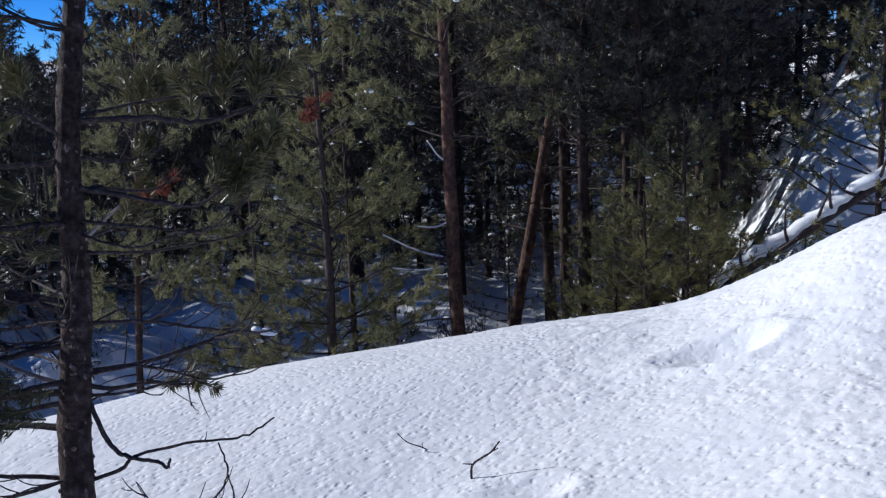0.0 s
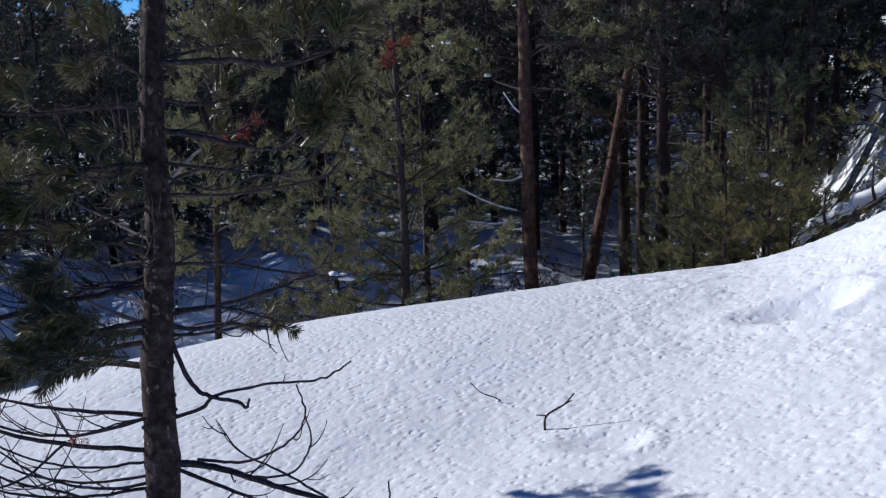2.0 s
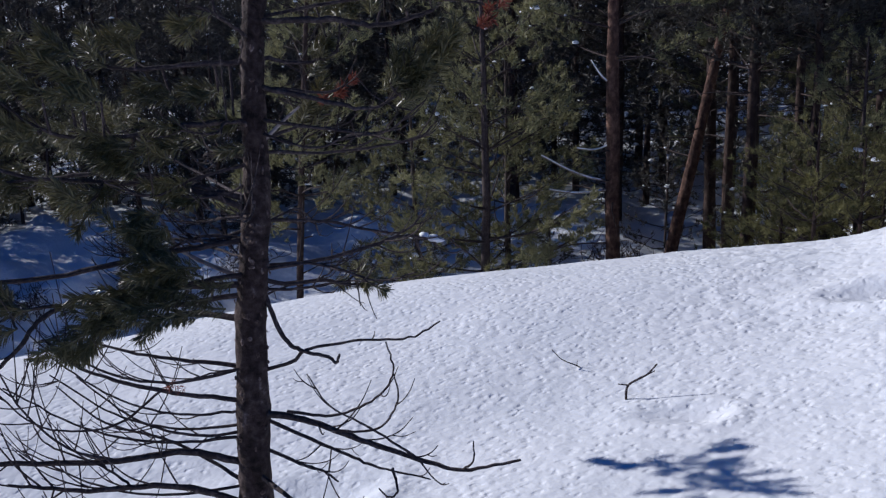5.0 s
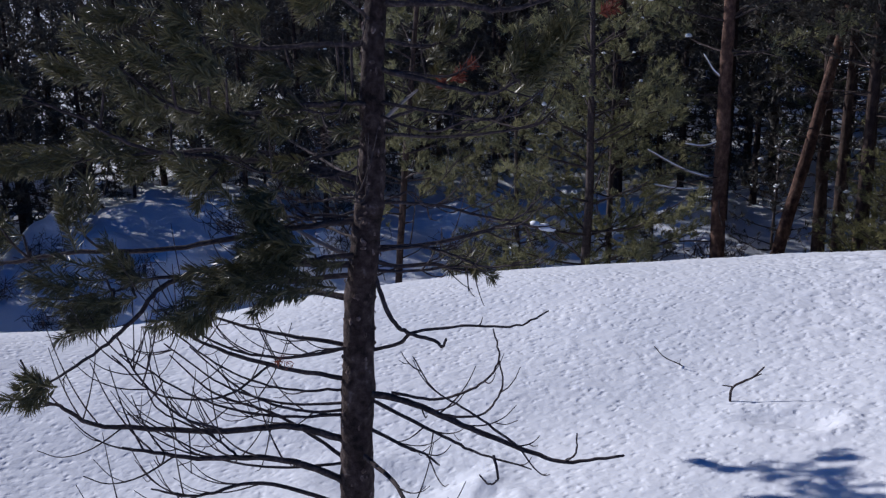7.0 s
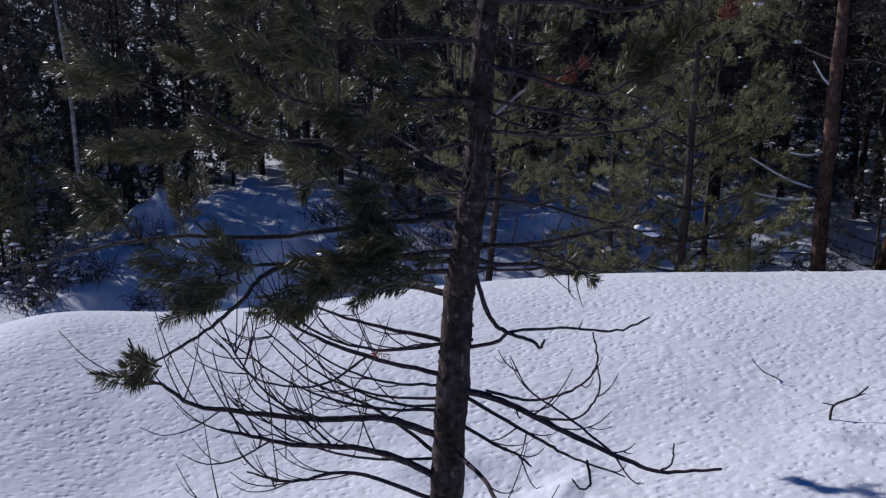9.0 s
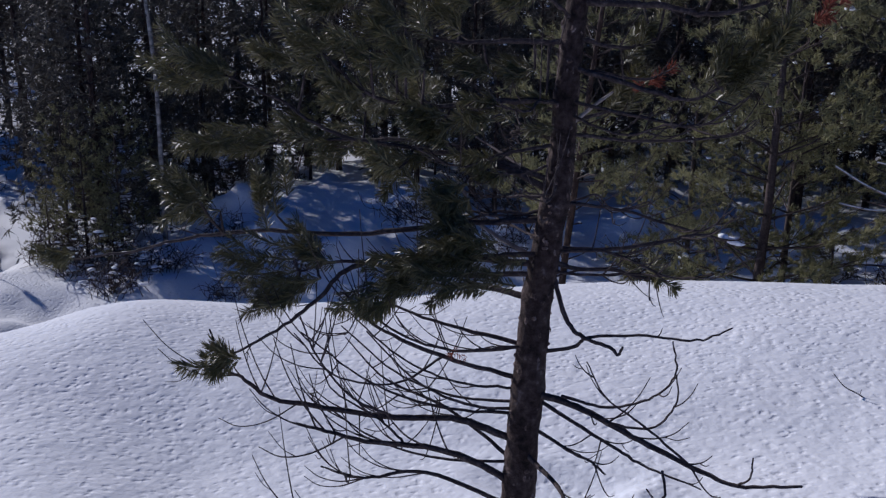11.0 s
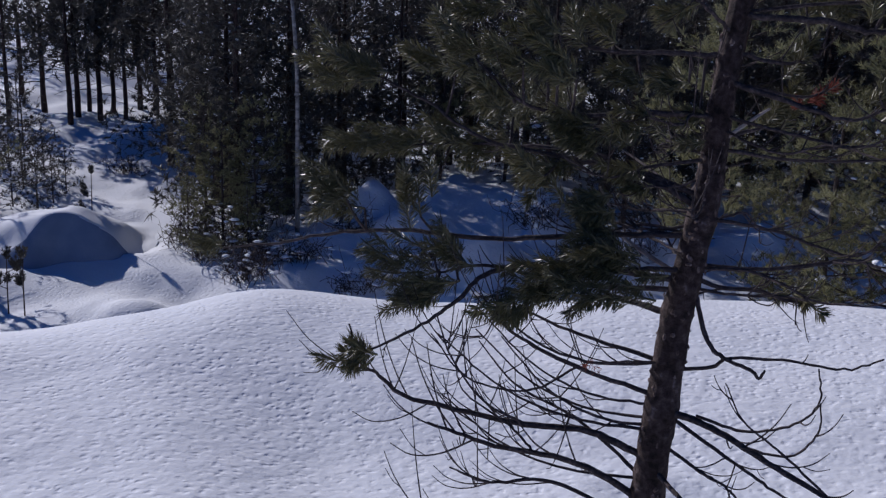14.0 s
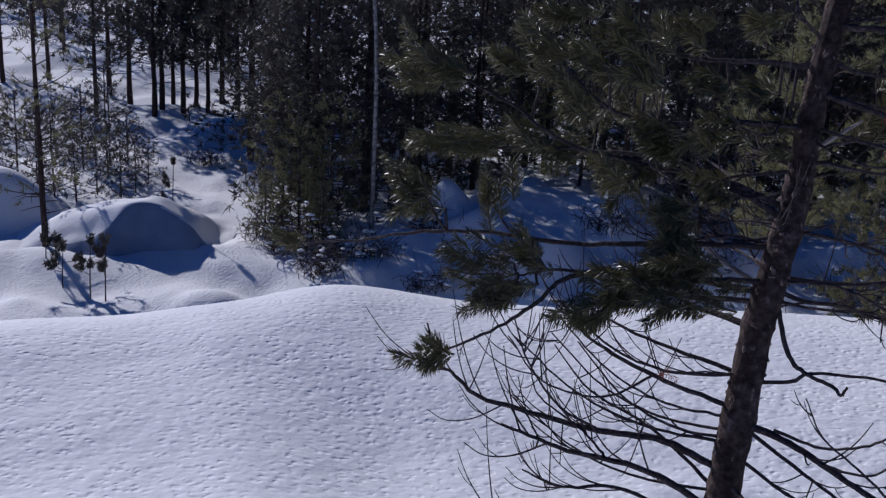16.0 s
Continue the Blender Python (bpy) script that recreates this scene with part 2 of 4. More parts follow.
for _ in range(3):
    _dip = np.convolve(np.pad(_dip, 4, mode="edge"), np.ones(9) / 9, mode="valid")


_knoll = np.interp(_fine, [-70, 24, 28, 31, 34, 38, 44, 70], [0, 0, 0.8, 1.9, 3.3, 4.0, 4.4, 4.4])
for _ in range(2):
    _knoll = np.convolve(np.pad(_knoll, 6, mode="edge"), np.ones(13) / 13, mode="valid")


def bank_slope_integral(u, m, steep):
    """Height of the rounded brow relative to its grazing point, u metres beyond it; there the slope is -m."""
    r = 1.5
    a = np.clip(u, -r, 0)
    h = -(m * a + m * a * a / (2 * r))
    b = np.clip(u, 0, r)
    h = np.where(u > 0, -(m * b + (steep - m) * b * b / (2 * r)) - steep * np.clip(u - r, 0, None), h)
    return h


DENTS = ((3.28, 5.26, 0.15, 0.09), (1.66, 4.30, 0.10, 0.035), (-0.15, 4.15, 0.16, 0.05), (-0.36, 3.25, 0.12, 0.05), (0.02, 4.3, 0.12, 0.03), (0.12, 3.9, 0.1, 0.03), (-0.08, 3.65, 0.09, 0.055), (0.05, 3.75, 0.07, 0.04), (0.0, 3.5, 0.07, 0.05), (-0.14, 3.45, 0.06, 0.045), (0.16, 3.6, 0.06, 0.03))


_hr = np.random.RandomState(17)
HUMMOCKS = [(_hr.uniform(-7.5, 7.0), _hr.uniform(13.0, 19.0), _hr.uniform(0.25, 0.6), _hr.uniform(0.12, 0.3)) for _ in range(16)]


# larger snowed-over blocks in the hollow
MOUNDS = ((-13.9, 13.8, 0.9, 0.8), (-5.4, 18.2, 1.25, 0.32), (-7.0, 17.1, 0.5, 0.45), (-6.5, 16.9, 0.35, 0.4), (-5.6, 15.9, 0.55, 0.35), (-4.0, 14.9, 0.7, 0.4), (-3.4, 17.6, 0.9, 0.5), (0.6, 17.6, 1.3, 0.55), (-1.2, 15.6, 0.9, 0.35))


def ground_height(x, y):
    x, y = np.asarray(x, float), np.asarray(y, float)
    d = np.hypot(x, y) + 1e-6
    az = np.degrees(np.arctan2(x, y))
    brow_detail = ease(5.2, 7.6, d)
    dip = np.interp(az, _fine, _dip) * brow_detail + np.interp(az, _fine, _broad) * (1 - brow_detail)
    m = np.tan(np.radians(dip))
    far = BROW_FAR - 0.5 * ease(-24, -36, az) + 0.12 * wave(x, y, 1.7, 3) * ease(2.0, 5.0, d)
    brow = EYE_Z - far * m
    near = brow + bank_slope_integral(d - far, m, 0.75 - 0.27 * ease(-30, -38, az))
    flat = 0.42
    k = ease(1.2, 5.0, d)
    near = flat * (1 - k) + near * k
    near = near + (0.014 * wave(x, y, 0.9, 1) + 0.026 * wave(x * 0.5, y * 1.6, 1.5, 7)) * ease(8.7, 6.5, d) * ease(0.8, 2.0, d)
    # the hollow beyond it, open to the west, rising to a knoll in the east
    low = -2.75 + 0.55 * ease(-30, -5, az) * ease(10, 20, d) - 0.3 * ease(30, 60, d)
    low = low + np.interp(az, _fine, _knoll) * ease(9.2, 13.2, d)
    low = low + 0.28 * wave(x, y, 3.1, 4) * ease(8.5, 12, d) + 0.12 * wave(x, y, 1.1, 6) * ease(8.5, 12, d) + 1.0 * ease(60, 240, d) * wave(x, y, 60, 2)
    low = low + 0.9 * np.exp(-((x + 8.0) ** 2 + (y - 11.6) ** 2) / 0.5) * 0.45
    for hx, hy, hr, hh in MOUNDS:
        low = low + hh * np.exp(-(((x - hx) ** 2 + (y - hy) ** 2) / (hr * hr)) ** 1.4)
    for k in range(16):
        hx, hy, hr, hh = HUMMOCKS[k]
        low = low + hh * np.exp(-(((x - hx) ** 2 + (y - hy) ** 2) / (hr * hr)) ** 1.6)
    h = np.maximum(near, low) + 0.12 * np.exp(-((near - low) / 0.3) ** 2)
    back = ease(95, 130, np.abs(az))
    h = h * (1 - back) + (flat - 0.17 * ease(2.0, 9.0, d)) * back
    # trodden dents and the well round the pine
    for cx, cy, r, depth in DENTS:
        s = (x - cx) * -0.85 + (y - cy) * 0.53
        q = ((x - cx) ** 2 + (y - cy) ** 2 - s * s) / (r * r) + np.where(s > 0, s / (2.3 * r), s / r) ** 2
        h = h - depth * np.exp(-q) + 0.35 * depth * np.exp(-((np.sqrt(q) - 1.7) ** 2) / 0.25)
    return h


def ground_at(x, y):
    return float(ground_height(np.array([x]), np.array([y]))[0])


def build_ground():
    az = np.concatenate([np.linspace(-180, -56, 30)[:-1], np.linspace(-56, 46, 430)[:-1], np.linspace(46, 180, 30)[:-1]])
    d = np.concatenate([[0.02, 0.4, 0.8, 1.2, 1.6, 2.0], np.linspace(2.4, 9.4, 260), np.geomspace(9.45, 45, 120), np.geomspace(46, 1500, 40)])
    A, D = np.meshgrid(np.radians(az), d)
    x, y = np.sin(A) * D, np.cos(A) * D
    h = ground_height(x, y)
    near = ease(10.5, 7.5, D)
    # sun cups and crust grain of the old snow
    wx, wy = x + 0.03 * wave(x, y, 0.12, 8), y + 0.03 * wave(x, y, 0.12, 9)
    cups = np.abs(wave(wx, wy * 0.75, 0.045, 11)) * 0.6 + wave(wx, wy, 0.028, 12) * 0.4
    coarse = wave(wx, wy, 0.062, 13)
    rough = 0.5 + 0.3 * wave(x, y, 0.7, 14) + 0.35 * ease(1.6, 3.2, x)
    h = h + near * np.clip(rough, 0.3, 1.6) * (0.009 * cups + 0.006 * coarse * (0.4 + ease(1.0, 3.0, x)))
    h = h + (1 - near) * 0.03 * wave(x, y, 0.35, 15) * ease(60, 20, D)
    n, c = len(d), len(az)
    verts = np.stack([x, y, h], -1).reshape(-1, 3)
    faces = [(i * c + j, i * c + (j + 1) % c, (i + 1) * c + (j + 1) % c, (i + 1) * c + j) for i in range(n - 1) for j in range(c)]
    faces.append(tuple(range(c))[::-1])
    faces = [q[::-1] for q in faces]
    s = Sheet()
    s.add(verts, faces)
    ob = new("ground", s.mesh("ground", SNOW))
    return tagged(ob, "deep sunlit crusted snow over a bank and hollow", "snow ground", kind="structure")


build_ground()


# ---- pines of the forest ----
def pine(name, label, seed, height, crown_from, reach, radius, density=1.0, tuft=0.16, blades=12, blade_w=0.006, lean=(0, 0), needle_mat=None, bark_mat=None, droop=0.0, snow=14, dead=8, group="forest pines", whorl=0.38, straight=1.0, fine=2, link=0.35, open_to=None, open_z=5.0, brush=0.0):
    rng = np.random.RandomState(seed)
    needle_mat, bark_mat = needle_mat or NEEDLE_FAR, bark_mat or BARK_FAR
    tree = thing(name, label, "pine tree", group)
    k = 14
    zs = np.linspace(-0.6, height, k)
    wob = np.cumsum(rng.normal(0, 0.016 * height / 10, (k, 2)), axis=0) * straight
    line = np.column_stack([wob[:, 0] + lean[0] * zs, wob[:, 1] + lean[1] * zs, zs])
    trunk = Sheet()
    tube(trunk, smooth_line(line, 2), radius, 0.012, 9, 0.10, rng, 0.8)
    part("trunk", trunk, bark_mat, tree)
    limbs, crown, load = Sheet(), Sheet(), Sheet()
    on = lambda z: np.array([np.interp(z, zs, line[:, 0]), np.interp(z, zs, line[:, 1]), z])
    z = crown_from
    roots, ways = [], []
    while z < height - 0.1:
        f = (z - crown_from) / max(height - crown_from, 0.1)
        length = reach * (0.55 + 0.45 * math.sin(min(1, f * 2.2 + 0.35) * 1.57)) * (1 - f) ** 0.65 + 0.12
        for a in rng.uniform(0, 6.283) + np.arange(5) * 1.257 + rng.normal(0, 0.25, 5):
            if rng.rand() < 0.12:
                continue
            if open_to is not None and math.cos(a - open_to) > 0.35 and z < open_z:
                continue
            ln = length * rng.uniform(0.65, 1.15)
            out = np.array([math.cos(a), math.sin(a), 0])
            rise = 0.15 + 0.45 * f - droop
            p0 = on(z + rng.uniform(-0.06, 0.06))
            pts = [p0 + out * ln * s + np.array([0, 0, ln * (rise * s + 0.18 * s * s - 0.1 * droop)]) + rng.normal(0, 0.03 * ln, 3) * (s > 0) for s in (0, 0.35, 0.7, 1.0)]
            limb = smooth_line(pts, fine)
            tube(limbs, limb, 0.006 + 0.007 * ln, 0.003, 3 if fine == 1 else 4)
            if rng.rand() < 0.04 * snow:
                lp = limb[int(len(limb) * rng.uniform(0.4, 0.95)) - 1]
                sz = 0.016 + 0.034 * rng.rand() ** 2.5
                lump(load, lp + [0, 0, 0.015], (sz * rng.uniform(0.9, 1.5), sz * rng.uniform(0.9, 1.3), sz), rng, rng.uniform(0.6, 1.0))
            if brush:
                # side branchlets in flat sprays, each ending in a few upturned shoots
                nb = max(2, int(ln * 5.5 * density))
                for j in range(nb):
                    s = 0.32 + 0.68 * (j + rng.rand()) / nb
                    q = np.array([np.interp(min(s, 1), np.linspace(0, 1, len(limb)), limb[:, c]) for c in range(3)])
                    hand = np.array([-out[1], out[0], 0]) * (1 if j % 2 else -1)
                    spray = unit(out * rng.uniform(0.5, 1.0) + hand * rng.uniform(0.2, 1.0) * (s < 0.95) + np.array([0, 0, rng.uniform(0.0, 0.4)]))
                    e = q + spray * ln * rng.uniform(0.14, 0.34) * (1.15 - 0.6 * s)
                    if rng.rand() < link:
                        tube(limbs, [q, e], 0.005, 0.003, 3)
                    for _ in range(rng.randint(3, 6)):
                        roots.append(e + rng.normal(0, 0.045, 3) - spray * rng.uniform(0, 0.10))
                        ways.append(unit(spray * 0.7 + rng.normal(0, 0.35, 3) + np.array([0, 0, 0.55])))
                continue
            cnt = max(3, int(ln * 9 * density))
            for s in 0.3 + 0.72 * rng.rand(cnt) ** 0.8:
                q = np.array([np.interp(min(s, 1), np.linspace(0, 1, len(limb)), limb[:, c]) for c in range(3)])
                sidew = unit(out * 0.7 + rng.normal(0, 0.55, 3) + np.array([0, 0, 0.35]))
                off = sidew * ln * rng.uniform(0.03, 0.28)
                roots.append(q + off)
                ways.append(unit(sidew + np.array([0, 0, 0.25])))
                if rng.rand() < link:
                    tube(limbs, [q, q + off], 0.004, 0.002, 3)
        z += whorl * rng.uniform(0.8, 1.2)
    roots.append(on(height)), ways.append(np.array([0, 0, 1.0]))
    R, W = np.array(roots), np.array(ways)
    n = len(R)
    if brush:
        d = unit(W[:, None] * 0.85 + unit(np.cross(W[:, None], rng.normal(size=(n, blades, 3)))) * rng.uniform(0.5, 1.1, (n, blades, 1)))
        ln = brush * rng.uniform(0.7, 1.1, (n, blades, 1))
        base = R[:, None] + W[:, None] * tuft * rng.uniform(0, 1, (n, blades, 1))
    else:
        d = unit(W[:, None] * 0.6 + rng.normal(0, 0.7, (n, blades, 3)))
        ln = tuft * rng.uniform(0.55, 1.1, (n, blades, 1))
        base = R[:, None] + W[:, None] * tuft * rng.uniform(-0.35, 0.25, (n, blades, 1))
    sd = unit(np.cross(d, rng.normal(size=d.shape))) * blade_w
    crown.tris(np.stack([base - sd, base + sd, base + d * ln], 2).reshape(-1, 3, 3))
    for _ in range(dead):
        zz = rng.uniform(0.15, 1.0) * crown_from + 0.3
        a = rng.uniform(0, 6.283)
        ln = reach * rng.uniform(0.25, 0.7)
        o = np.array([math.cos(a), math.sin(a), 0])
        tube(limbs, smooth_line([on(zz), on(zz) + o * ln * 0.5 + [0, 0, 0.02], on(zz) + o * ln + rng.normal(0, 0.08, 3)], 3), 0.012, 0.003, 4)
    tagged(part("branchwork", limbs, BARK_TWIG, tree, "bare dark limbs and twigs"), kind="stuff")
    tagged(part("crown", crown, needle_mat, tree, "tufted evergreen needles", smooth=False), kind="stuff")
    if load.count:
        tagged(part("snow_load", load, SNOW_SOFT, tree, "small pillows of lodged snow"), kind="stuff")
    return tree


def stand(tree, x, y, turn=0.0, scale=1.0, sink=0.0):
    z = ground_at(x, y) - sink
    return copy_thing(tree, Matrix.Translation((x, y, z)) @ Matrix.Rotation(turn, 4, "Z") @ Matrix.Scale(scale, 4))


def settle(tree, x, y, turn=0.0):
    tree.matrix_basis = Matrix.Translation((x, y, ground_at(x, y))) @ Matrix.Rotation(turn, 4, "Z")
    return tree


rng = np.random.RandomState(11)
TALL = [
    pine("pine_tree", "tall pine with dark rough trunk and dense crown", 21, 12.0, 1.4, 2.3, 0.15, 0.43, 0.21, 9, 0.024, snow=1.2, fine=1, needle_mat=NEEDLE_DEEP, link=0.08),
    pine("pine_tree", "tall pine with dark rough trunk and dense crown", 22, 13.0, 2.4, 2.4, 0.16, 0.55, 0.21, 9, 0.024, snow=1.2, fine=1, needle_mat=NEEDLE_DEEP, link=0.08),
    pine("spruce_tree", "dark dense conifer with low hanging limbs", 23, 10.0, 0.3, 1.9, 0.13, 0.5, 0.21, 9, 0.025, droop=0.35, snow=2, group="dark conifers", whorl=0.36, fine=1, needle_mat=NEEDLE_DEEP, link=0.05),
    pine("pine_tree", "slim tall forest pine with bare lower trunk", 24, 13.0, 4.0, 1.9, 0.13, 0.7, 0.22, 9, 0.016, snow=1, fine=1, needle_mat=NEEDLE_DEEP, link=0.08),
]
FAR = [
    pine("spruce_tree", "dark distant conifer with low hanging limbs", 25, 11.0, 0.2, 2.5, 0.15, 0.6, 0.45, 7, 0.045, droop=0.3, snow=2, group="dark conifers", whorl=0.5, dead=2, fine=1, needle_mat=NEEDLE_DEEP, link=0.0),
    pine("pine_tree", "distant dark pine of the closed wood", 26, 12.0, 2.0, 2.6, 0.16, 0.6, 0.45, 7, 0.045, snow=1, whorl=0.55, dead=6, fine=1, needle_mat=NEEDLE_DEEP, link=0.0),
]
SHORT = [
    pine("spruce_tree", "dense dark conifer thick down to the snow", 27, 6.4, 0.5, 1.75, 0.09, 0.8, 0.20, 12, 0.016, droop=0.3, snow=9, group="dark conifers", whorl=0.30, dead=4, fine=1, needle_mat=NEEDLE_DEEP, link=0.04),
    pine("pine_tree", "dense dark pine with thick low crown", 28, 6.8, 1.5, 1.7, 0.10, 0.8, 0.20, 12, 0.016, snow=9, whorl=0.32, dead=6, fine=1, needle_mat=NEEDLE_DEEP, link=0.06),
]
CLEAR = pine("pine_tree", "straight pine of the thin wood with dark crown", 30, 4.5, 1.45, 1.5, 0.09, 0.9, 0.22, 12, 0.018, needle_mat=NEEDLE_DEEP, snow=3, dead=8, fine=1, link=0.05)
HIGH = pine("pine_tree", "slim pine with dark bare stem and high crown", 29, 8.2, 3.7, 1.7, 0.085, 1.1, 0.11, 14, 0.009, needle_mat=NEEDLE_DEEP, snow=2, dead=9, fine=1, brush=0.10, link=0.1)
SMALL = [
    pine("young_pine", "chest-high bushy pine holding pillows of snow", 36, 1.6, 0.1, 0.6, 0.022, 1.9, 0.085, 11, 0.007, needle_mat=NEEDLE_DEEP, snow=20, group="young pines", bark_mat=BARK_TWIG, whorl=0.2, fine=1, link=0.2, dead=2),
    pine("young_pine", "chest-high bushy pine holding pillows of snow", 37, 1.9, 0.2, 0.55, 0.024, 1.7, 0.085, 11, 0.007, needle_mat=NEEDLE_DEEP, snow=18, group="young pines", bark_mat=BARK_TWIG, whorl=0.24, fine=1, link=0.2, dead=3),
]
YOUNG = [
    pine("young_pine", "young pine with full green crown and lodged snow", 31, 5.0, 0.9, 1.45, 0.07, 1.35, 0.10, 18, 0.0068, snow=11, group="young pines", bark_mat=BARK_TWIG, link=0.5, brush=0.09),
    pine("young_pine", "young pine with full green crown and lodged snow", 32, 4.0, 0.45, 1.3, 0.055, 1.35, 0.10, 18, 0.0068, snow=11, group="young pines", bark_mat=BARK_TWIG, link=0.5, brush=0.09),
    pine("young_pine", "open-grown young pine with thin crown", 33, 4.6, 0.4, 1.0, 0.05, 1.2, 0.12, 14, 0.008, snow=4, group="young pines", bark_mat=BARK_TWIG),
]
BUSH = [pine("pine_bush", "low pale green pine bush on the snow bank", 41, 2.3, 0.15, 1.15, 0.04, 1.1, 0.08, 18, 0.005, needle_mat=NEEDLE_YELLOW, snow=4, group="pine bushes", dead=3, whorl=0.28, brush=0.07, link=0.5),
        pine("pine_bush", "low pale green pine bush on the snow bank", 42, 1.8, 0.1, 1.0, 0.035, 1.1, 0.08, 18, 0.005, needle_mat=NEEDLE_YELLOW, snow=4, group="pine bushes", dead=3, whorl=0.28, brush=0.07, link=0.5)]

# single trees that stand out
red_pine = settle(pine("pine_tree", "upright pine with reddish brown trunk and snowy whorls", 51, 8.5, 3.9, 1.8, 0.115, 1.45, 0.10, 22, 0.0062, snow=8, straight=0.4, dead=12, open_to=-1.6, bark_mat=BARK_RED, brush=0.09, link=0.4), 3.3, 12.05)
foot_z = ground_at(3.3, 12.05)
for z0, z1, out, r in ((-0.52, -0.50, 0.85, 0.017), (-0.45, -0.08, 0.9, 0.016), (0.75, 1.05, 0.28, 0.014), (0.05, 0.0, 0.45, 0.012)):
    limb, rime = Sheet(), Sheet()
    way = np.array([-0.966, 0.1, 0])
    line = smooth_line([(0, 0, z0 - foot_z), way * out * 0.5 + [0, 0, (z0 + z1) / 2 - foot_z - 0.05], way * out + [0, 0, z1 - foot_z]], 6)
    tube(limb, line, r, 0.006, 6, 0.1, rng)
    tube(rime, line[2:] + [0, -0.004, r * 0.75], r * 0.75, 0.007, 6, 0.3, rng)
    part("dead_limb", limb, BARK_PALE, red_pine, "weathered dead limb")
    part("snow_strip", rime, SNOW_SOFT, red_pine, "strip of snow along a dead limb")
leaning_pine = settle(pine("pine_tree", "leaning pine with orange lit trunk", 52, 8.5, 3.9, 1.5, 0.10, 1.45, 0.10, 22, 0.0062, lean=(0.2, -0.03), snow=8, straight=0.3, open_to=-1.6, open_z=4.2, bark_mat=BARK_RED, brush=0.09, link=0.4), 4.76, 14.3)
slab = Sheet()
for k in range(5):
    lump(slab, (0.18 + 0.09 * k, -0.2 + 0.02 * k, 1.82 - 0.045 * k - ground_at(4.76, 14.3)), (0.09, 0.07, 0.05), rng, 0.9)
part("snow_slab", slab, SNOW_SOFT, leaning_pine, "slab of snow lodged on the limbs")
settle(pine("young_pine", "slim young pine with thin brown stem behind the bank", 53, 6.2, 1.9, 1.05, 0.055, 1.4, 0.10, 22, 0.006, lean=(0.09, 0), snow=3, group="young pines", straight=0.3, brush=0.09, link=0.5), -0.72, 12.4)
settle(pine("young_pine", "open-grown dark pine in the clearing", 54, 5.4, 0.9, 0.75, 0.055, 0.9, 0.12, 12, 0.008, snow=3, group="young pines", straight=0.3, dead=12), -11.75, 12.4)
settle(pine("young_pine", "bushy young pine with crown down to the snow", 55, 5.6, 0.5, 1.7, 0.075, 1.45, 0.10, 22, 0.0062, snow=12, group="young pines", bark_mat=BARK_TWIG, brush=0.09, link=0.5), 1.75, 12.3)

used = [(3.3, 12.05), (4.6, 14.3), (-0.72, 12.4), (-11.75, 12.4), (1.75, 12.3)]


def scatter(kinds, count, az0, az1, d0, d1, gap, sizes=(0.8, 1.2), keep=None):
    made = tries = 0
    while made < count and tries < count * 40:
        tries += 1
        a, dd = radians(rng.uniform(az0, az1)), math.sqrt(rng.uniform(d0 * d0, d1 * d1))
        x, y = math.sin(a) * dd, math.cos(a) * dd
        if any((x - u) ** 2 + (y - v) ** 2 < gap * gap for u, v in used) or (keep and not keep(x, y)):
            continue
        used.append((x, y))
        stand(kinds[rng.randint(len(kinds))], x, y, rng.uniform(0, 6.28), rng.uniform(*sizes))
        made += 1


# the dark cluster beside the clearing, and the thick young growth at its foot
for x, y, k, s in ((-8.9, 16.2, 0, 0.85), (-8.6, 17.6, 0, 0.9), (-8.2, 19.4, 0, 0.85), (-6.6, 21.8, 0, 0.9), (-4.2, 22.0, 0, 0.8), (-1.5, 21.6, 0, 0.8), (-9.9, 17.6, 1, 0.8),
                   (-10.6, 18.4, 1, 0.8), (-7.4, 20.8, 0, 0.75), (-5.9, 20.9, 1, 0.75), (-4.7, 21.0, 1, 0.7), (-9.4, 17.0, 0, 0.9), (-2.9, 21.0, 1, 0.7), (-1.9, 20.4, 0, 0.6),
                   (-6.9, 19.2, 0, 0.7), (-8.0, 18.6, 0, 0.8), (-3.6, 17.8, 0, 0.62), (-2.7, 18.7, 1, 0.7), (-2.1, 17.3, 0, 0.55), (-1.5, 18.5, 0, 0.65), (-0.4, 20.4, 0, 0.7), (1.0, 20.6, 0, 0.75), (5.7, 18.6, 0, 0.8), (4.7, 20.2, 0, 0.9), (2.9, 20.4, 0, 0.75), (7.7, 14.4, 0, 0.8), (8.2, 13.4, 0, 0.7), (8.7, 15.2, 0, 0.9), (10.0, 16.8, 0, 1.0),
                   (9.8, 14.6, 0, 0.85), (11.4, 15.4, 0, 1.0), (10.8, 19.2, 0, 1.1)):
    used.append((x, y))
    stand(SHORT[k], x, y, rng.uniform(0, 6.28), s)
for x, y, s in ((-5.3, 22.6, 0.72), (-8.3, 21.4, 0.7), (-3.4, 22.4, 0.7), (-10.3, 21.3, 0.75), (-0.6, 22.2, 0.75)):
    used.append((x, y))
    stand(TALL[2], x, y, rng.uniform(0, 6.28), s)
for x, y, k, s in ((-8.7, 15.2, 1, 0.5), (-8.2, 15.5, 1, 0.6), (-9.3, 15.7, 0, 0.5), (-9.0, 14.6, 1, 0.3), (-7.9, 14.6, 1, 0.28)):
    used.append((x, y))
    stand(YOUNG[k], x, y, rng.uniform(0, 6.28), s)


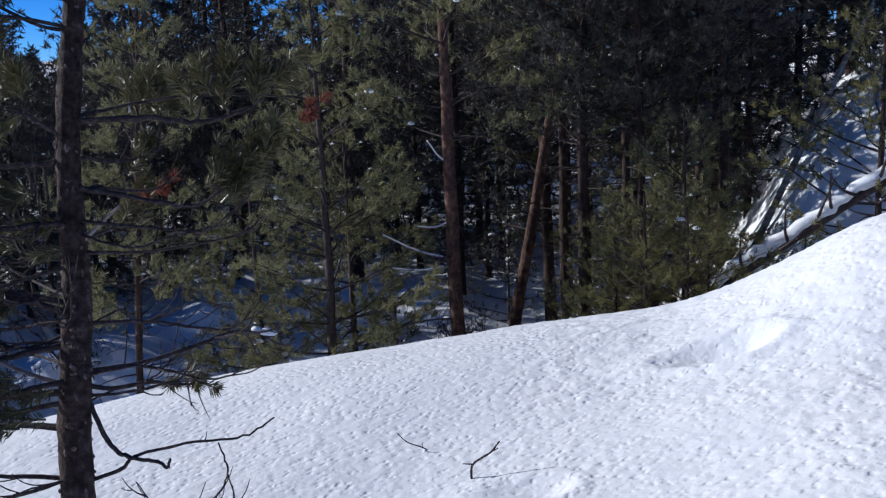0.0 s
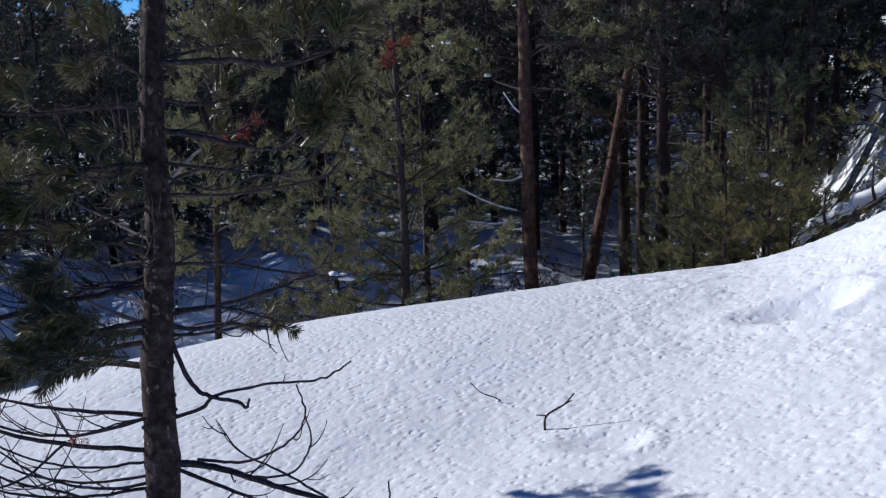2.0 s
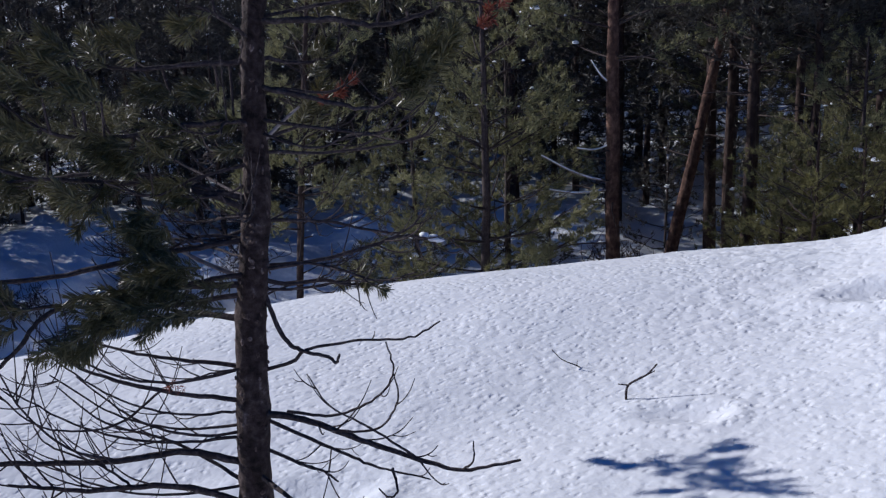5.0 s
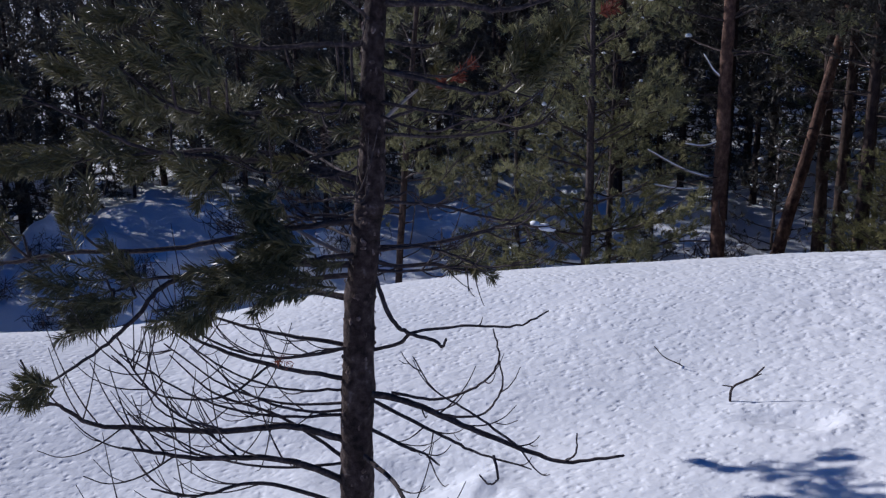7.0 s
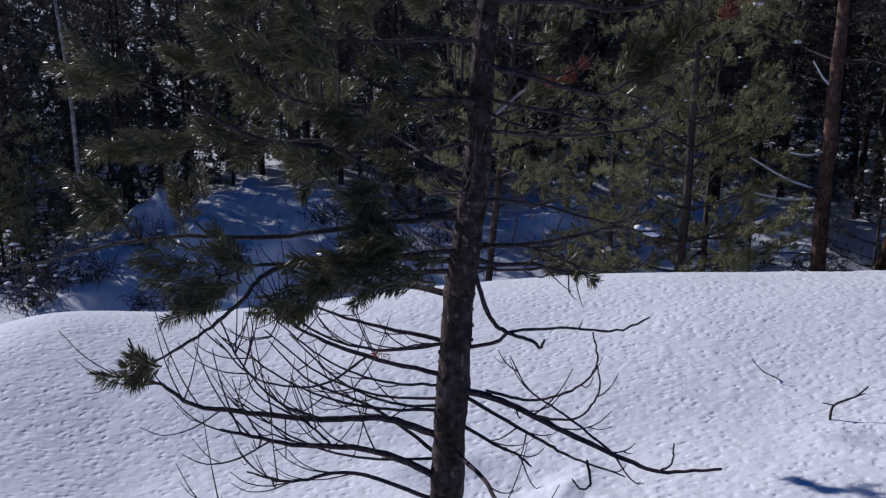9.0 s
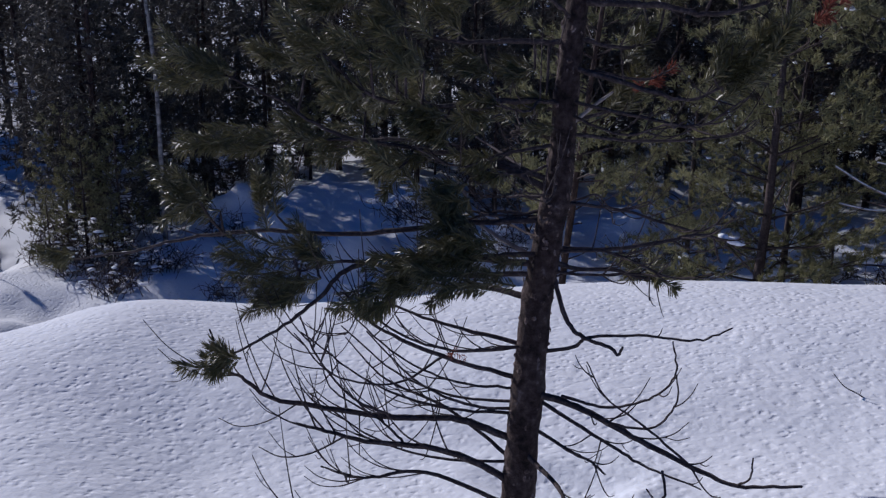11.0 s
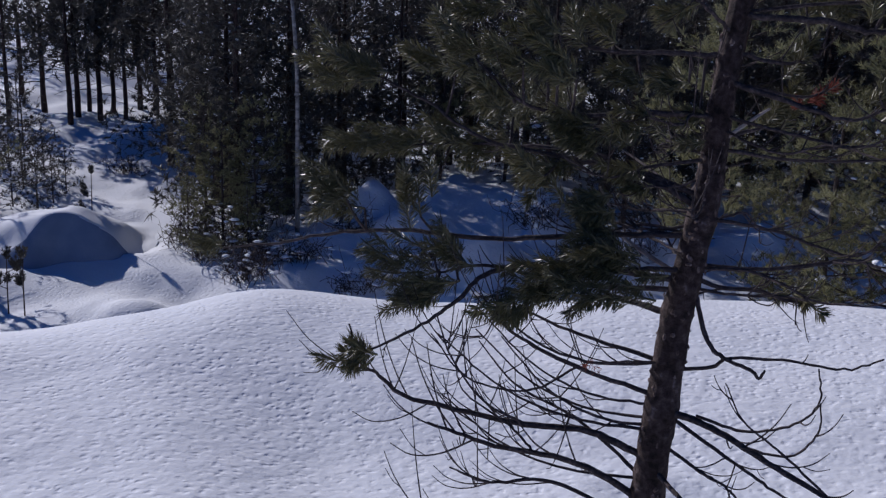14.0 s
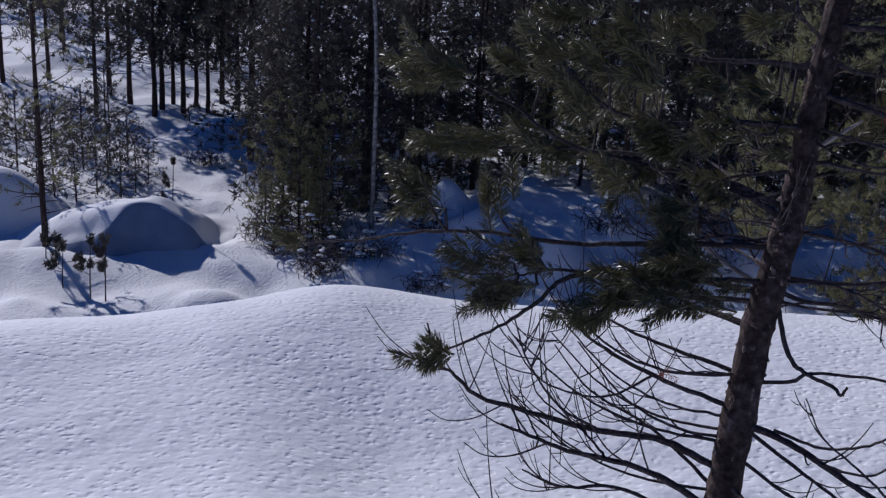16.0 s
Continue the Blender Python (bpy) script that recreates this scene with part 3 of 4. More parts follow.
def no_gap(x, y):
    """Keeps open the two slots through which the sky shows."""
    a = math.degrees(math.atan2(x, y))
    return not (4.6 < a < 6.8 or -8.5 < a < -5.5 or (-22.5 < a < -19.5 and y < 40))


# middle wood behind the brow
for x, y, k, s in ((0.95, 13.3, 1, 0.85), (2.2, 13.6, 1, 0.95), (5.6, 12.2, 1, 0.62), (6.4, 12.2, 1, 0.58), (6.6, 16.6, 0, 1.1), (5.45, 11.9, 1, 0.5)):
    used.append((x, y))
    stand(YOUNG[k], x, y, rng.uniform(0, 6.28), s)
for x, y, k, s in ((3.2, 18.8, 1, 0.75), (5.9, 15.6, 1, 0.68), (4.9, 17.8, 1, 0.7)):
    used.append((x, y))
    stand(TALL[k], x, y, rng.uniform(0, 6.28), s)
scatter(YOUNG[:2], 2, 27.5, 31, 11.5, 15.5, 1.1, (0.75, 1.0))
scatter(YOUNG, 4, -22, 2, 20, 22.5, 0.8, (0.5, 0.8))
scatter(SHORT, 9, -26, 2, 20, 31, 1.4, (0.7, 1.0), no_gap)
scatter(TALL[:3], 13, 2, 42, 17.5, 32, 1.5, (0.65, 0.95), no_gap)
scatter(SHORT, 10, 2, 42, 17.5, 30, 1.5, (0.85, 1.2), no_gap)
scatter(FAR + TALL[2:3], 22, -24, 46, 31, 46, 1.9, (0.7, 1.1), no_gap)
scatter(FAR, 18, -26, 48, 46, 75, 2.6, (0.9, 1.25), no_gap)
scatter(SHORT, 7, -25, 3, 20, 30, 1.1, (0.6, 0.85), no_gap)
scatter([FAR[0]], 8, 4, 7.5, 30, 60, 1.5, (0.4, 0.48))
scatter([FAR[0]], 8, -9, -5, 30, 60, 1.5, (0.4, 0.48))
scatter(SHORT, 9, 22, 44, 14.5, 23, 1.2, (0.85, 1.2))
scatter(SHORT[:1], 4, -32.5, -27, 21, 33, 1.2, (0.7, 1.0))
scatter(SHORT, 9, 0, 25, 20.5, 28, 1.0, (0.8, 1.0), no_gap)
# thin wood past the clearing, with the lit snowfield behind it
for az, d, sc in ((-40.4, 31.5, 0.9), (-37.4, 29.8, 1.0), (-37.0, 31.0, 1.05), (-36.4, 31.8, 0.85), (-35.9, 30.6, 1.0), (-35.2, 31.4, 0.9), (-34.6, 30.4, 0.85), (-33.8, 32.4, 1.0), (-33.0, 31.0, 1.05), (-32.2, 33.0, 1.1),
                  (-38.6, 33.5, 1.1), (-39.6, 36.0, 1.1), (-44.8, 38.0, 1.0), (-31.2, 35.0, 1.1)):
    x, y = math.sin(radians(az)) * d, math.cos(radians(az)) * d
    used.append((x, y))
    stand(CLEAR, x, y, rng.uniform(0, 6.28), sc)
scatter([CLEAR, TALL[1]], 12, -47, -31, 38, 58, 1.8, (0.45, 0.6))
scatter(FAR, 9, -54, -28, 70, 110, 5, (0.7, 1.1))
for az, d, k, sc in ((-39.4, 20.6, 0, 0.75), (-40.6, 21.0, 1, 0.7), (-38.6, 21.6, 1, 0.65), (-37.9, 22.4, 0, 0.6), (-41.7, 20.4, 0, 0.85), (-42.8, 20.0, 1, 0.9), (-40.0, 22.5, 0, 0.9), (-41.2, 23.5, 1, 0.9), (-43.6, 22.0, 0, 1.0), (-38.9, 23.6, 0, 0.8)):
    stand(SMALL[k], math.sin(radians(az)) * d, math.cos(radians(az)) * d, rng.uniform(0, 6.28), sc)
scatter(SMALL, 12, -47, -38, 22.0, 29, 0.6, (0.55, 1.1), lambda x, y: not -39.5 < math.degrees(math.atan2(x, y)) < -35.5)
# slim stems added so that their high crowns shade the knoll
for x, y, s in ((5.3, 12.7, 0.95), (6.0, 12.9, 0.95), (6.7, 12.1, 0.9), (5.6, 14.2, 1.0), (5.05, 12.15, 1.0), (5.75, 11.75, 0.9), (6.6, 11.35, 0.85)):
    used.append((x, y))
    stand(HIGH, x, y, rng.uniform(0, 6.28), s)
# undergrowth between the stems
for x, y, k, s in ((5.5, 13.2, 1, 1.0), (5.0, 15.2, 0, 1.1), (2.7, 13.0, 1, 0.9), (0.9, 13.4, 0, 0.9), (6.2, 13.8, 1, 1.2)):
    stand(SMALL[k], x, y, rng.uniform(0, 6.28), s)
# bushes on the eastern knoll
for x, y, k, s in ((4.95, 10.9, 0, 1.0), (5.45, 10.8, 1, 1.2), (6.0, 10.6, 0, 0.9), (4.5, 9.1, 0, 0.75), (4.9, 9.0, 1, 0.85), (5.3, 9.3, 1, 0.7), (5.4, 10.3, 1, 0.9), (7.25, 9.2, 0, 1.1), (6.5, 9.4, 1, 0.55)):
    stand(BUSH[k], x, y, rng.uniform(0, 6.28), s)
for ob in TALL + FAR + SHORT + SMALL + YOUNG + BUSH + [HIGH, CLEAR]:
    for o in (*ob.children_recursive, ob):
        bpy.data.objects.remove(o)


# ---- the near pine ----
def near_pine():
    g = np.random.RandomState(7)
    foot = (-0.36, 3.17, ground_at(-0.36, 3.25) - 0.25)
    tree = thing("near_pine", "young pine with flaky brown trunk and dead lower branches", "pine tree", at=(0, 0, 0))
    axis = smooth_line([foot, (-0.336, 3.20, 0.36), (-0.314, 3.24, 0.84), (-0.298, 3.27, 1.12), (-0.270, 3.28, 1.32), (-0.244, 3.30, 1.55), (-0.236, 3.32, 1.8), (-0.216, 3.34, 2.06), (-0.135, 3.38, 2.6), (-0.07, 3.40, 3.3), (-0.03, 3.42, 4.2), (0.0, 3.44, 5.0)], 22)
    trunk = Sheet()
    n, sides = len(axis), 28
    zz = axis[:, 2]
    rad = np.interp(zz, [-0.3, 0.36, 1.0, 1.35, 1.6, 2.1, 3.5, 5.0], [0.065, 0.057, 0.052, 0.048, 0.040, 0.035, 0.022, 0.006])
    ang = np.arange(sides) * 2 * math.pi / sides
    A, Z = np.meshgrid(ang, zz)
    flake = np.clip(wave(A * 1.1 + wave(A, Z, 0.3, 3), Z * 7, 0.5, 21), -0.2, 1) + 0.5 * wave(A * 3, Z * 16, 0.6, 22)
    knots = sum(np.exp(-((Z - zk) / 0.03) ** 2) for zk in (0.45, 0.78, 1.1, 1.42, 1.8, 2.12))
    rr = rad[:, None] * (1 + 0.10 * flake + 0.10 * knots * (0.6 + 0.4 * wave(A * 2, Z * 3, 0.5, 23)))
    verts = np.stack([axis[:, 0:1] + np.cos(A) * rr, axis[:, 1:2] + np.sin(A) * rr, Z], -1).reshape(-1, 3)
    trunk.add(verts, [(i * sides + j, i * sides + (j + 1) % sides, (i + 1) * sides + (j + 1) % sides, (i + 1) * sides + j) for i in range(n - 1) for j in range(sides)])
    part("trunk", trunk, BARK_MAIN, tree, "flaky grey-brown pine bark")
    flakes = Sheet()
    for _ in range(230):
        i = g.randint(5, n - 60)
        a = g.uniform(0, 6.283)
        r = rad[i] * 1.05
        out = np.array([math.cos(a), math.sin(a), 0])
        t = np.array([-math.sin(a), math.cos(a), 0])
        c = axis[i] + out * r
        w, h = g.uniform(0.004, 0.011), g.uniform(0.005, 0.016)
        lift = g.uniform(0.001, 0.006)
        up = np.array([0, 0, 1.0])
        ring = []
        for k in range(6):
            b = k * 1.047 + g.uniform(-0.4, 0.4)
            ring.append(c + t * (w * math.cos(b) * g.uniform(0.6, 1.2)) + up * (h * math.sin(b) * g.uniform(0.6, 1.2)) + out * (lift * g.uniform(0, 1.2) * (b > 3.1) - 0.001))
        flakes.add(ring + [c + out * (lift + 0.002)], [(k, (k + 1) % 6, 6) for k in range(6)])
    tagged(part("bark_scale", flakes, BARK_FLAKE, tree, "pale loose bark scales", smooth=False), kind="stuff")
    on = lambda z: np.array([np.interp(z, zz, axis[:, 0]), np.interp(z, zz, axis[:, 1]), z])

    def twigs(sheet, line, count, size, r, up=0.5, lo=0.25):
        """Fine side twigs that bow upwards from a branch."""
        for _ in range(count):
            s = g.uniform(lo, 0.97)
            i = min(int(s * (len(line) - 1)), len(line) - 2)
            ax = unit(line[i + 1] - line[i])
            d = unit(ax * 0.7 + g.normal(0, 0.5, 3) + np.array([0, 0, 0.12]))
            ln = size * g.uniform(0.5, 1.3)
            p = line[i]
            q = [p, p + d * ln * 0.4, p + d * ln * 0.75 + np.array([0, 0, up * ln * 0.14]), p + d * ln + np.array([0, 0, up * ln * 0.4])]
            ql = smooth_line(q, 4)
            tube(sheet, ql, r, r * 0.45, 5, 0.1, g)
            if g.rand() < 0.55:
                k = len(ql) // 2
                e = unit(d + g.normal(0, 0.6, 3))
                tube(sheet, smooth_line([ql[k], ql[k] + e * ln * 0.2, ql[k] + e * ln * 0.4 + [0, 0, up * ln * 0.12]], 3), r * 0.65, r * 0.4, 4)

    def branch(lines, label="dead bare branch with fine twigs"):
        """lines: (points, base radius, tip radius, twig count, twig size)."""
        s = Sheet()
        for pts, r0, r1, count, size in lines:
            ln = smooth_line(pts, 7)
            ln[1:-1] += g.normal(0, 0.0012, (len(ln) - 2, 3))
            tube(s, ln, r0 * 0.8, r1 * 0.8, 8, 0.12, g)
            twigs(s, ln, int(count * 1.2), size * 1.2, max(r1 * 0.6, 0.0028), 0.9)
        return part("branch", s, BARK_TWIG, tree, label)

    branch([([on(1.18) + [0.04, 0, 0], (-0.19, 3.21, 1.04), (-0.13, 3.18, 1.0), (-0.05, 3.14, 0.99), (-0.025, 3.12, 0.975), (-0.01, 3.1, 1.01)], 0.011, 0.005, 0, 0.1),
            ([on(0.91), (-0.17, 3.22, 0.95), (-0.12, 3.19, 1.0), (0.04, 3.16, 1.03), (0.22, 3.13, 1.04), (0.32, 3.1, 1.1)], 0.009, 0.0035, 1, 0.06)])
    branch([([on(0.77), (-0.15, 3.19, 0.75), (0.04, 3.13, 0.69), (0.23, 3.07, 0.63), (0.37, 3.01, 0.61), (0.55, 2.95, 0.66)], 0.017, 0.0055, 5, 0.16),
            ([(0.37, 3.01, 0.61), (0.40, 2.97, 0.66), (0.40, 2.95, 0.74)], 0.005, 0.003, 0, 0.1),
            ([(-0.2, 3.2, 0.78), (-0.05, 3.16, 0.77), (0.1, 3.12, 0.84), (0.16, 3.09, 0.94), (0.14, 3.05, 1.06)], 0.007, 0.003, 2, 0.1),
            ([(-0.05, 3.15, 0.72), (0.1, 3.12, 0.73), (0.17, 3.1, 0.83), (0.16, 3.05, 0.95)], 0.006, 0.003, 1, 0.1),
            ([(0.23, 3.07, 0.63), (0.08, 3.1, 0.74), (-0.05, 3.1, 0.83), (-0.12, 3.1, 0.95)], 0.006, 0.0025, 2, 0.1)])
    branch([([on(0.74) + [0.05, 0, 0], (-0.03, 3.13, 0.65), (0.1, 3.07, 0.61), (0.26, 3.0, 0.59)], 0.009, 0.003, 4, 0.12),
            ([(0.14, 3.04, 0.62), (0.15, 2.98, 0.57), (0.12, 2.97, 0.555), (0.09, 2.95, 0.60)], 0.006, 0.003, 0, 0.1)])
    branch([([on(0.66), (-0.17, 3.17, 0.6), (-0.09, 3.08, 0.61), (-0.04, 3.0, 0.61)], 0.009, 0.004, 4, 0.14),
            ([on(0.56), (-0.19, 3.0, 0.55), (-0.1, 2.8, 0.53), (0.03, 2.65, 0.56)], 0.012, 0.004, 5, 0.16)])
    branch([([on(0.58), (-0.54, 3.2, 0.66), (-0.76, 3.15, 0.67), (-1.03, 3.1, 0.71), (-1.17, 3.05, 0.75), (-1.25, 3.0, 0.84), (-1.29, 2.95, 0.89), (-1.31, 2.9, 1.04)], 0.017, 0.0035, 10, 0.24)])
    branch([([on(0.43), (-0.57, 3.13, 0.57), (-0.83, 3.02, 0.64), (-1.03, 2.9, 0.74)], 0.018, 0.006, 10, 0.24),
            ([(-0.7, 3.08, 0.6), (-0.8, 3.1, 0.68), (-0.96, 3.1, 0.77), (-1.0, 3.1, 0.86)], 0.006, 0.0025, 4, 0.15)])
    branch([([on(0.81), (-0.6, 3.17, 0.9), (-0.8, 3.08, 1.02), (-0.87, 3.0, 1.12)], 0.012, 0.004, 8, 0.2),
            ([(-0.6, 3.17, 0.9), (-0.74, 3.05, 0.84), (-0.92, 2.95, 0.9), (-1.03, 2.9, 1.05)], 0.006, 0.0025, 4, 0.16)])
    branch([([on(0.93), (-0.66, 3.32, 0.97), (-0.9, 3.4, 1.02)], 0.011, 0.004, 6, 0.18)])
    branch([([on(1.09), (-0.51, 3.38, 1.09), (-0.67, 3.5, 1.04), (-0.8, 3.6, 1.08)], 0.016, 0.005, 6, 0.14)])
    branch([([on(0.34), (-0.64, 3.1, 0.5), (-0.82, 2.95, 0.54), (-0.92, 2.8, 0.65)], 0.011, 0.0035, 9, 0.2),
            ([on(0.28), (-0.55, 2.95, 0.36), (-0.8, 2.8, 0.42), (-1.05, 2.7, 0.55)], 0.010, 0.003, 8, 0.2)])
    branch([([(-0.74, 3.0, 0.75), (-0.87, 3.0, 0.8), (-0.99, 3.0, 0.94), (-1.05, 3.02, 1.07)], 0.006, 0.003, 5, 0.14),
            ([on(0.5), (-0.6, 3.35, 0.62), (-0.85, 3.4, 0.7), (-1.0, 3.4, 0.85)], 0.009, 0.003, 7, 0.2)])

    # fine arching twigs of the dead western side
    for _ in range(6):
        z0 = g.uniform(0.5, 0.95)
        reach_x, yy = g.uniform(0.35, 0.8), g.uniform(2.95, 3.45)
        p = on(z0)
        end = np.array([p[0] - reach_x, yy, z0 + g.uniform(0.15, 0.42)])
        branch([([p, p * 0.62 + end * 0.38 + [0, 0, -0.09], p * 0.3 + end * 0.7 + [0, 0, -0.09], end], g.uniform(0.006, 0.009), 0.0032, 4, 0.16)])
    ob = branch([([on(0.93), (-0.42, 3.17, 0.95), (-0.52, 3.1, 0.95)], 0.005, 0.003, 2, 0.1)], "dead branch holding a few dry needles")
    dry = Sheet()
    for _ in range(3):
        shoot(dry, Sheet(), (-0.52, 3.1, 0.95) + g.normal(0, 0.015, 3), g.normal(size=3), 0.03, g, 14, 0.03, 0.0016)
    tagged(part("dry_needles", dry, NEEDLE_DEAD, ob, "few red-brown dry needles", smooth=False), kind="stuff")
    # a thicket of thin dead limbs at the foot of the living crown
    for k in range(20):
        z0 = g.uniform(1.14, 1.78)
        a = (3.14 if k % 5 < 3 else 0.0) + g.normal(0, 0.55)
        ln = g.uniform(0.25, 0.62)
        p = on(z0)
        o = np.array([math.cos(a), math.sin(a) * 0.9, 0])
        branch([([p, p + o * ln * 0.4 + [0, 0, g.uniform(-0.05, 0.03)], p + o * ln * 0.75 + g.normal(0, 0.03, 3) + [0, 0, -0.02], p + o * ln + [0, 0, g.uniform(-0.06, 0.08)]], g.uniform(0.005, 0.009), 0.003, 5, 0.13)], "thin dead limb with bare twigs")
    # a snow-tipped dead bough behind the stem, and pale broken stubs
    branch([([on(1.27), (-0.06, 3.35, 1.26), (0.13, 3.4, 1.29), (0.22, 3.45, 1.30), (0.29, 3.5, 1.28), (0.35, 3.5, 1.26)], 0.010, 0.006, 6, 0.16)])
    pad = Sheet()
    for x, y, z, r in ((0.31, 3.5, 1.285, 0.014), (0.345, 3.5, 1.27, 0.020), (0.365, 3.5, 1.262, 0.013)):
        lump(pad, (x, y, z), (r * 1.4, r, r), g, 0.9)
    part("snow_pad", pad, SNOW_SOFT, tree, "small pad of snow on a branch tip")
    for pts in ([on(1.22), (-0.50, 3.3, 1.33), (-0.56, 3.3, 1.44), (-0.59, 3.3, 1.49)], [on(1.66), (-0.14, 3.3, 1.75), (-0.09, 3.3, 1.79)]):
        st = Sheet()
        tube(st, smooth_line(pts, 5), 0.008, 0.004, 6, 0.1, g)
        part("broken_stub", st, BARK_PALE, tree, "pale weathered broken stub")

    def clump(parent, root, way, rg, count=5, spread=0.5, length=0.12, n=140, mat=None, needle=0.050):
        leaf, stem = Sheet(), Sheet()
        way = unit(np.asarray(way, float))
        for k in range(count):
            d = way if k == 0 else unit(way + rg.normal(0, spread, 3))
            r0 = np.asarray(root, float) - way * (0.02 + 0.09 * k / max(count, 1)) * (k > 0)
            shoot(leaf, stem, r0, d, length * rg.uniform(0.7, 1.15), rg, n, needle)
        leaf.add(np.concatenate(stem.v), stem.f)
        return tagged(part("needle_clump", leaf, mat or NEEDLE, parent, "red-brown dead needles" if mat else "", smooth=False), kind="stuff")

    def live(z0, tip, mid_drop=0.02, clumps=4, r0=0.0065, lead=True, size=1.0, lift=0.1):
        """A living branch from the trunk to a tip, with needle clumps on its outer part."""
        tip = np.asarray(tip, float)
        p0 = on(z0)
        v = tip - p0
        w = 0.05 * np.linalg.norm(v)
        pts = [p0, p0 + v * 0.3 + g.normal(0, w * 0.7, 3) + [0, 0, -mid_drop], p0 + v * 0.55 + g.normal(0, w, 3), p0 + v * 0.8 + g.normal(0, w, 3) + [0, 0, -mid_drop * 0.6], tip]
        ln = smooth_line(pts, 6)
        s = Sheet()
        tube(s, ln, r0, 0.004, 7, 0.08, g)
        twigs(s, ln, 4, 0.13, 0.0024, 0.4, 0.2)
        tips = []
        for _ in range(clumps):
            k = int(len(ln) * g.uniform(0.5, 0.93))
            d = unit(unit(v) * 0.8 + g.normal(0, 0.5, 3) + [0, 0, lift])
            q = ln[min(k, len(ln) - 1)] + d * g.uniform(0.05, 0.14)
            tube(s, [ln[min(k, len(ln) - 1)], q], 0.004, 0.003, 5)
            tips.append((q, d))
        ob = part("branch", s, BARK_TWIG, tree, "living branch carrying green needles")
        if lead:
            clump(ob, tip, unit(v) + np.array([0, 0, lift * 0.8]), g, 5, 0.42, 0.13 * size)
        for q, d in tips:
            clump(ob, q, d, g, 4, 0.5, 0.11 * size, 130)
        return ob

    def brush(parent, root, tip, shoots=5, n=150, needle=0.049, spread=0.26):
        """A mass of needle shoots that reach from root towards tip."""
        leaf, stem = Sheet(), Sheet()
        root, v = np.asarray(root, float), np.subtract(tip, root)
        size = np.linalg.norm(v)
        for k in range(shoots):
            f = 0.0 if k == 0 else g.uniform(-0.15, 0.42)
            d = unit(v / size + g.normal(0, spread, 3) * (k > 0))
            shoot(leaf, stem, root + v * f + g.normal(0, 0.026, 3) * (k > 0), d, max(size * g.uniform(0.5, 0.75), 0.07), g, n, needle, 0.0019)
        leaf.add(np.concatenate(stem.v), stem.f)
        return tagged(part("needle_clump", leaf, NEEDLE, parent, smooth=False), kind="stuff")

    def bough(pts, tufts, r0=0.010, twiggy=4, label="living branch carrying green needles"):
        """A living branch along pts, with needle masses (root, tip) held by short twigs."""
        p = np.asarray(pts, float)
        p = np.vstack([on(p[0][2]), p[1:]])
        ln = smooth_line(p, 7)
        ln[1:-1] += g.normal(0, 0.002, (len(ln) - 2, 3))
        s = Sheet()
        tube(s, ln, r0, 0.0035, 7, 0.1, g)
        twigs(s, ln, twiggy, 0.14, 0.0024, 0.4, 0.15)
        for root, tip in tufts:
            root = np.asarray(root, float)
            far = np.linalg.norm(ln - root, axis=1)
            near = ln[int(np.argmin(far + 0.4 * (ln[:, 0] < root[0] - 0.02) * (root[0] < -0.3)))]
            if np.linalg.norm(near - root) > 0.015:
                tube(s, smooth_line([near, near * 0.5 + root * 0.5 + [0, 0, -0.012], root], 3), 0.0055, 0.0035, 5, 0.1, g)
        ob = part("branch", s, BARK_TWIG, tree, label)
        for root, tip in tufts:
            brush(ob, root, tip, 4 + int(np.linalg.norm(np.subtract(tip, root)) * 15))
        return ob

    # western side: full and low, reaching towards the clearing
    ob = bough([(-0.32, 3.25, 1.21), (-0.65, 3.18, 1.25), (-0.9, 3.12, 1.21), (-0.99, 3.05, 1.12), (-1.12, 2.99, 1.02), (-1.30, 2.91, 0.92)], [], 0.012, 3, "living bough ending in one needle tuft")
    clump(ob, (-1.31, 2.90, 0.915), (-1.0, -0.3, -0.25), g, 7, 0.5, 0.085, 120, needle=0.056)
    bough([(-0.26, 3.25, 1.37), (-0.58, 3.26, 1.34), (-0.92, 3.27, 1.28), (-1.27, 3.28, 1.27), (-1.56, 3.28, 1.22), (-1.75, 3.29, 1.16), (-1.99, 3.3, 1.11)],
          [((-1.99, 3.3, 1.11), (-2.12, 3.3, 1.12)), ((-1.45, 3.2, 1.38), (-1.66, 3.2, 1.41)), ((-1.40, 3.25, 1.34), (-1.56, 3.2, 1.35)), ((-1.16, 3.15, 1.36), (-1.18, 3.15, 1.51))], 0.011)
    bough([(-0.32, 3.25, 1.25), (-0.45, 3.15, 1.27), (-0.6, 3.08, 1.25), (-0.72, 3.03, 1.2)],
          [((-0.42, 3.1, 1.30), (-0.58, 3.05, 1.33)), ((-0.50, 3.05, 1.24), (-0.66, 3.0, 1.20)), ((-0.62, 3.05, 1.20), (-0.78, 3.0, 1.13)), ((-0.55, 3.1, 1.36), (-0.68, 3.1, 1.38)), ((-0.40, 3.12, 1.22), (-0.54, 3.05, 1.21)), ((-0.49, 3.1, 1.28), (-0.66, 3.05, 1.31)), ((-0.58, 3.08, 1.26), (-0.74, 3.02, 1.26)), ((-0.76, 3.05, 1.18), (-0.91, 3.0, 1.06)), ((-0.70, 3.1, 1.19), (-0.84, 3.05, 1.10)), ((-0.52, 3.15, 1.38), (-0.66, 3.15, 1.41))])
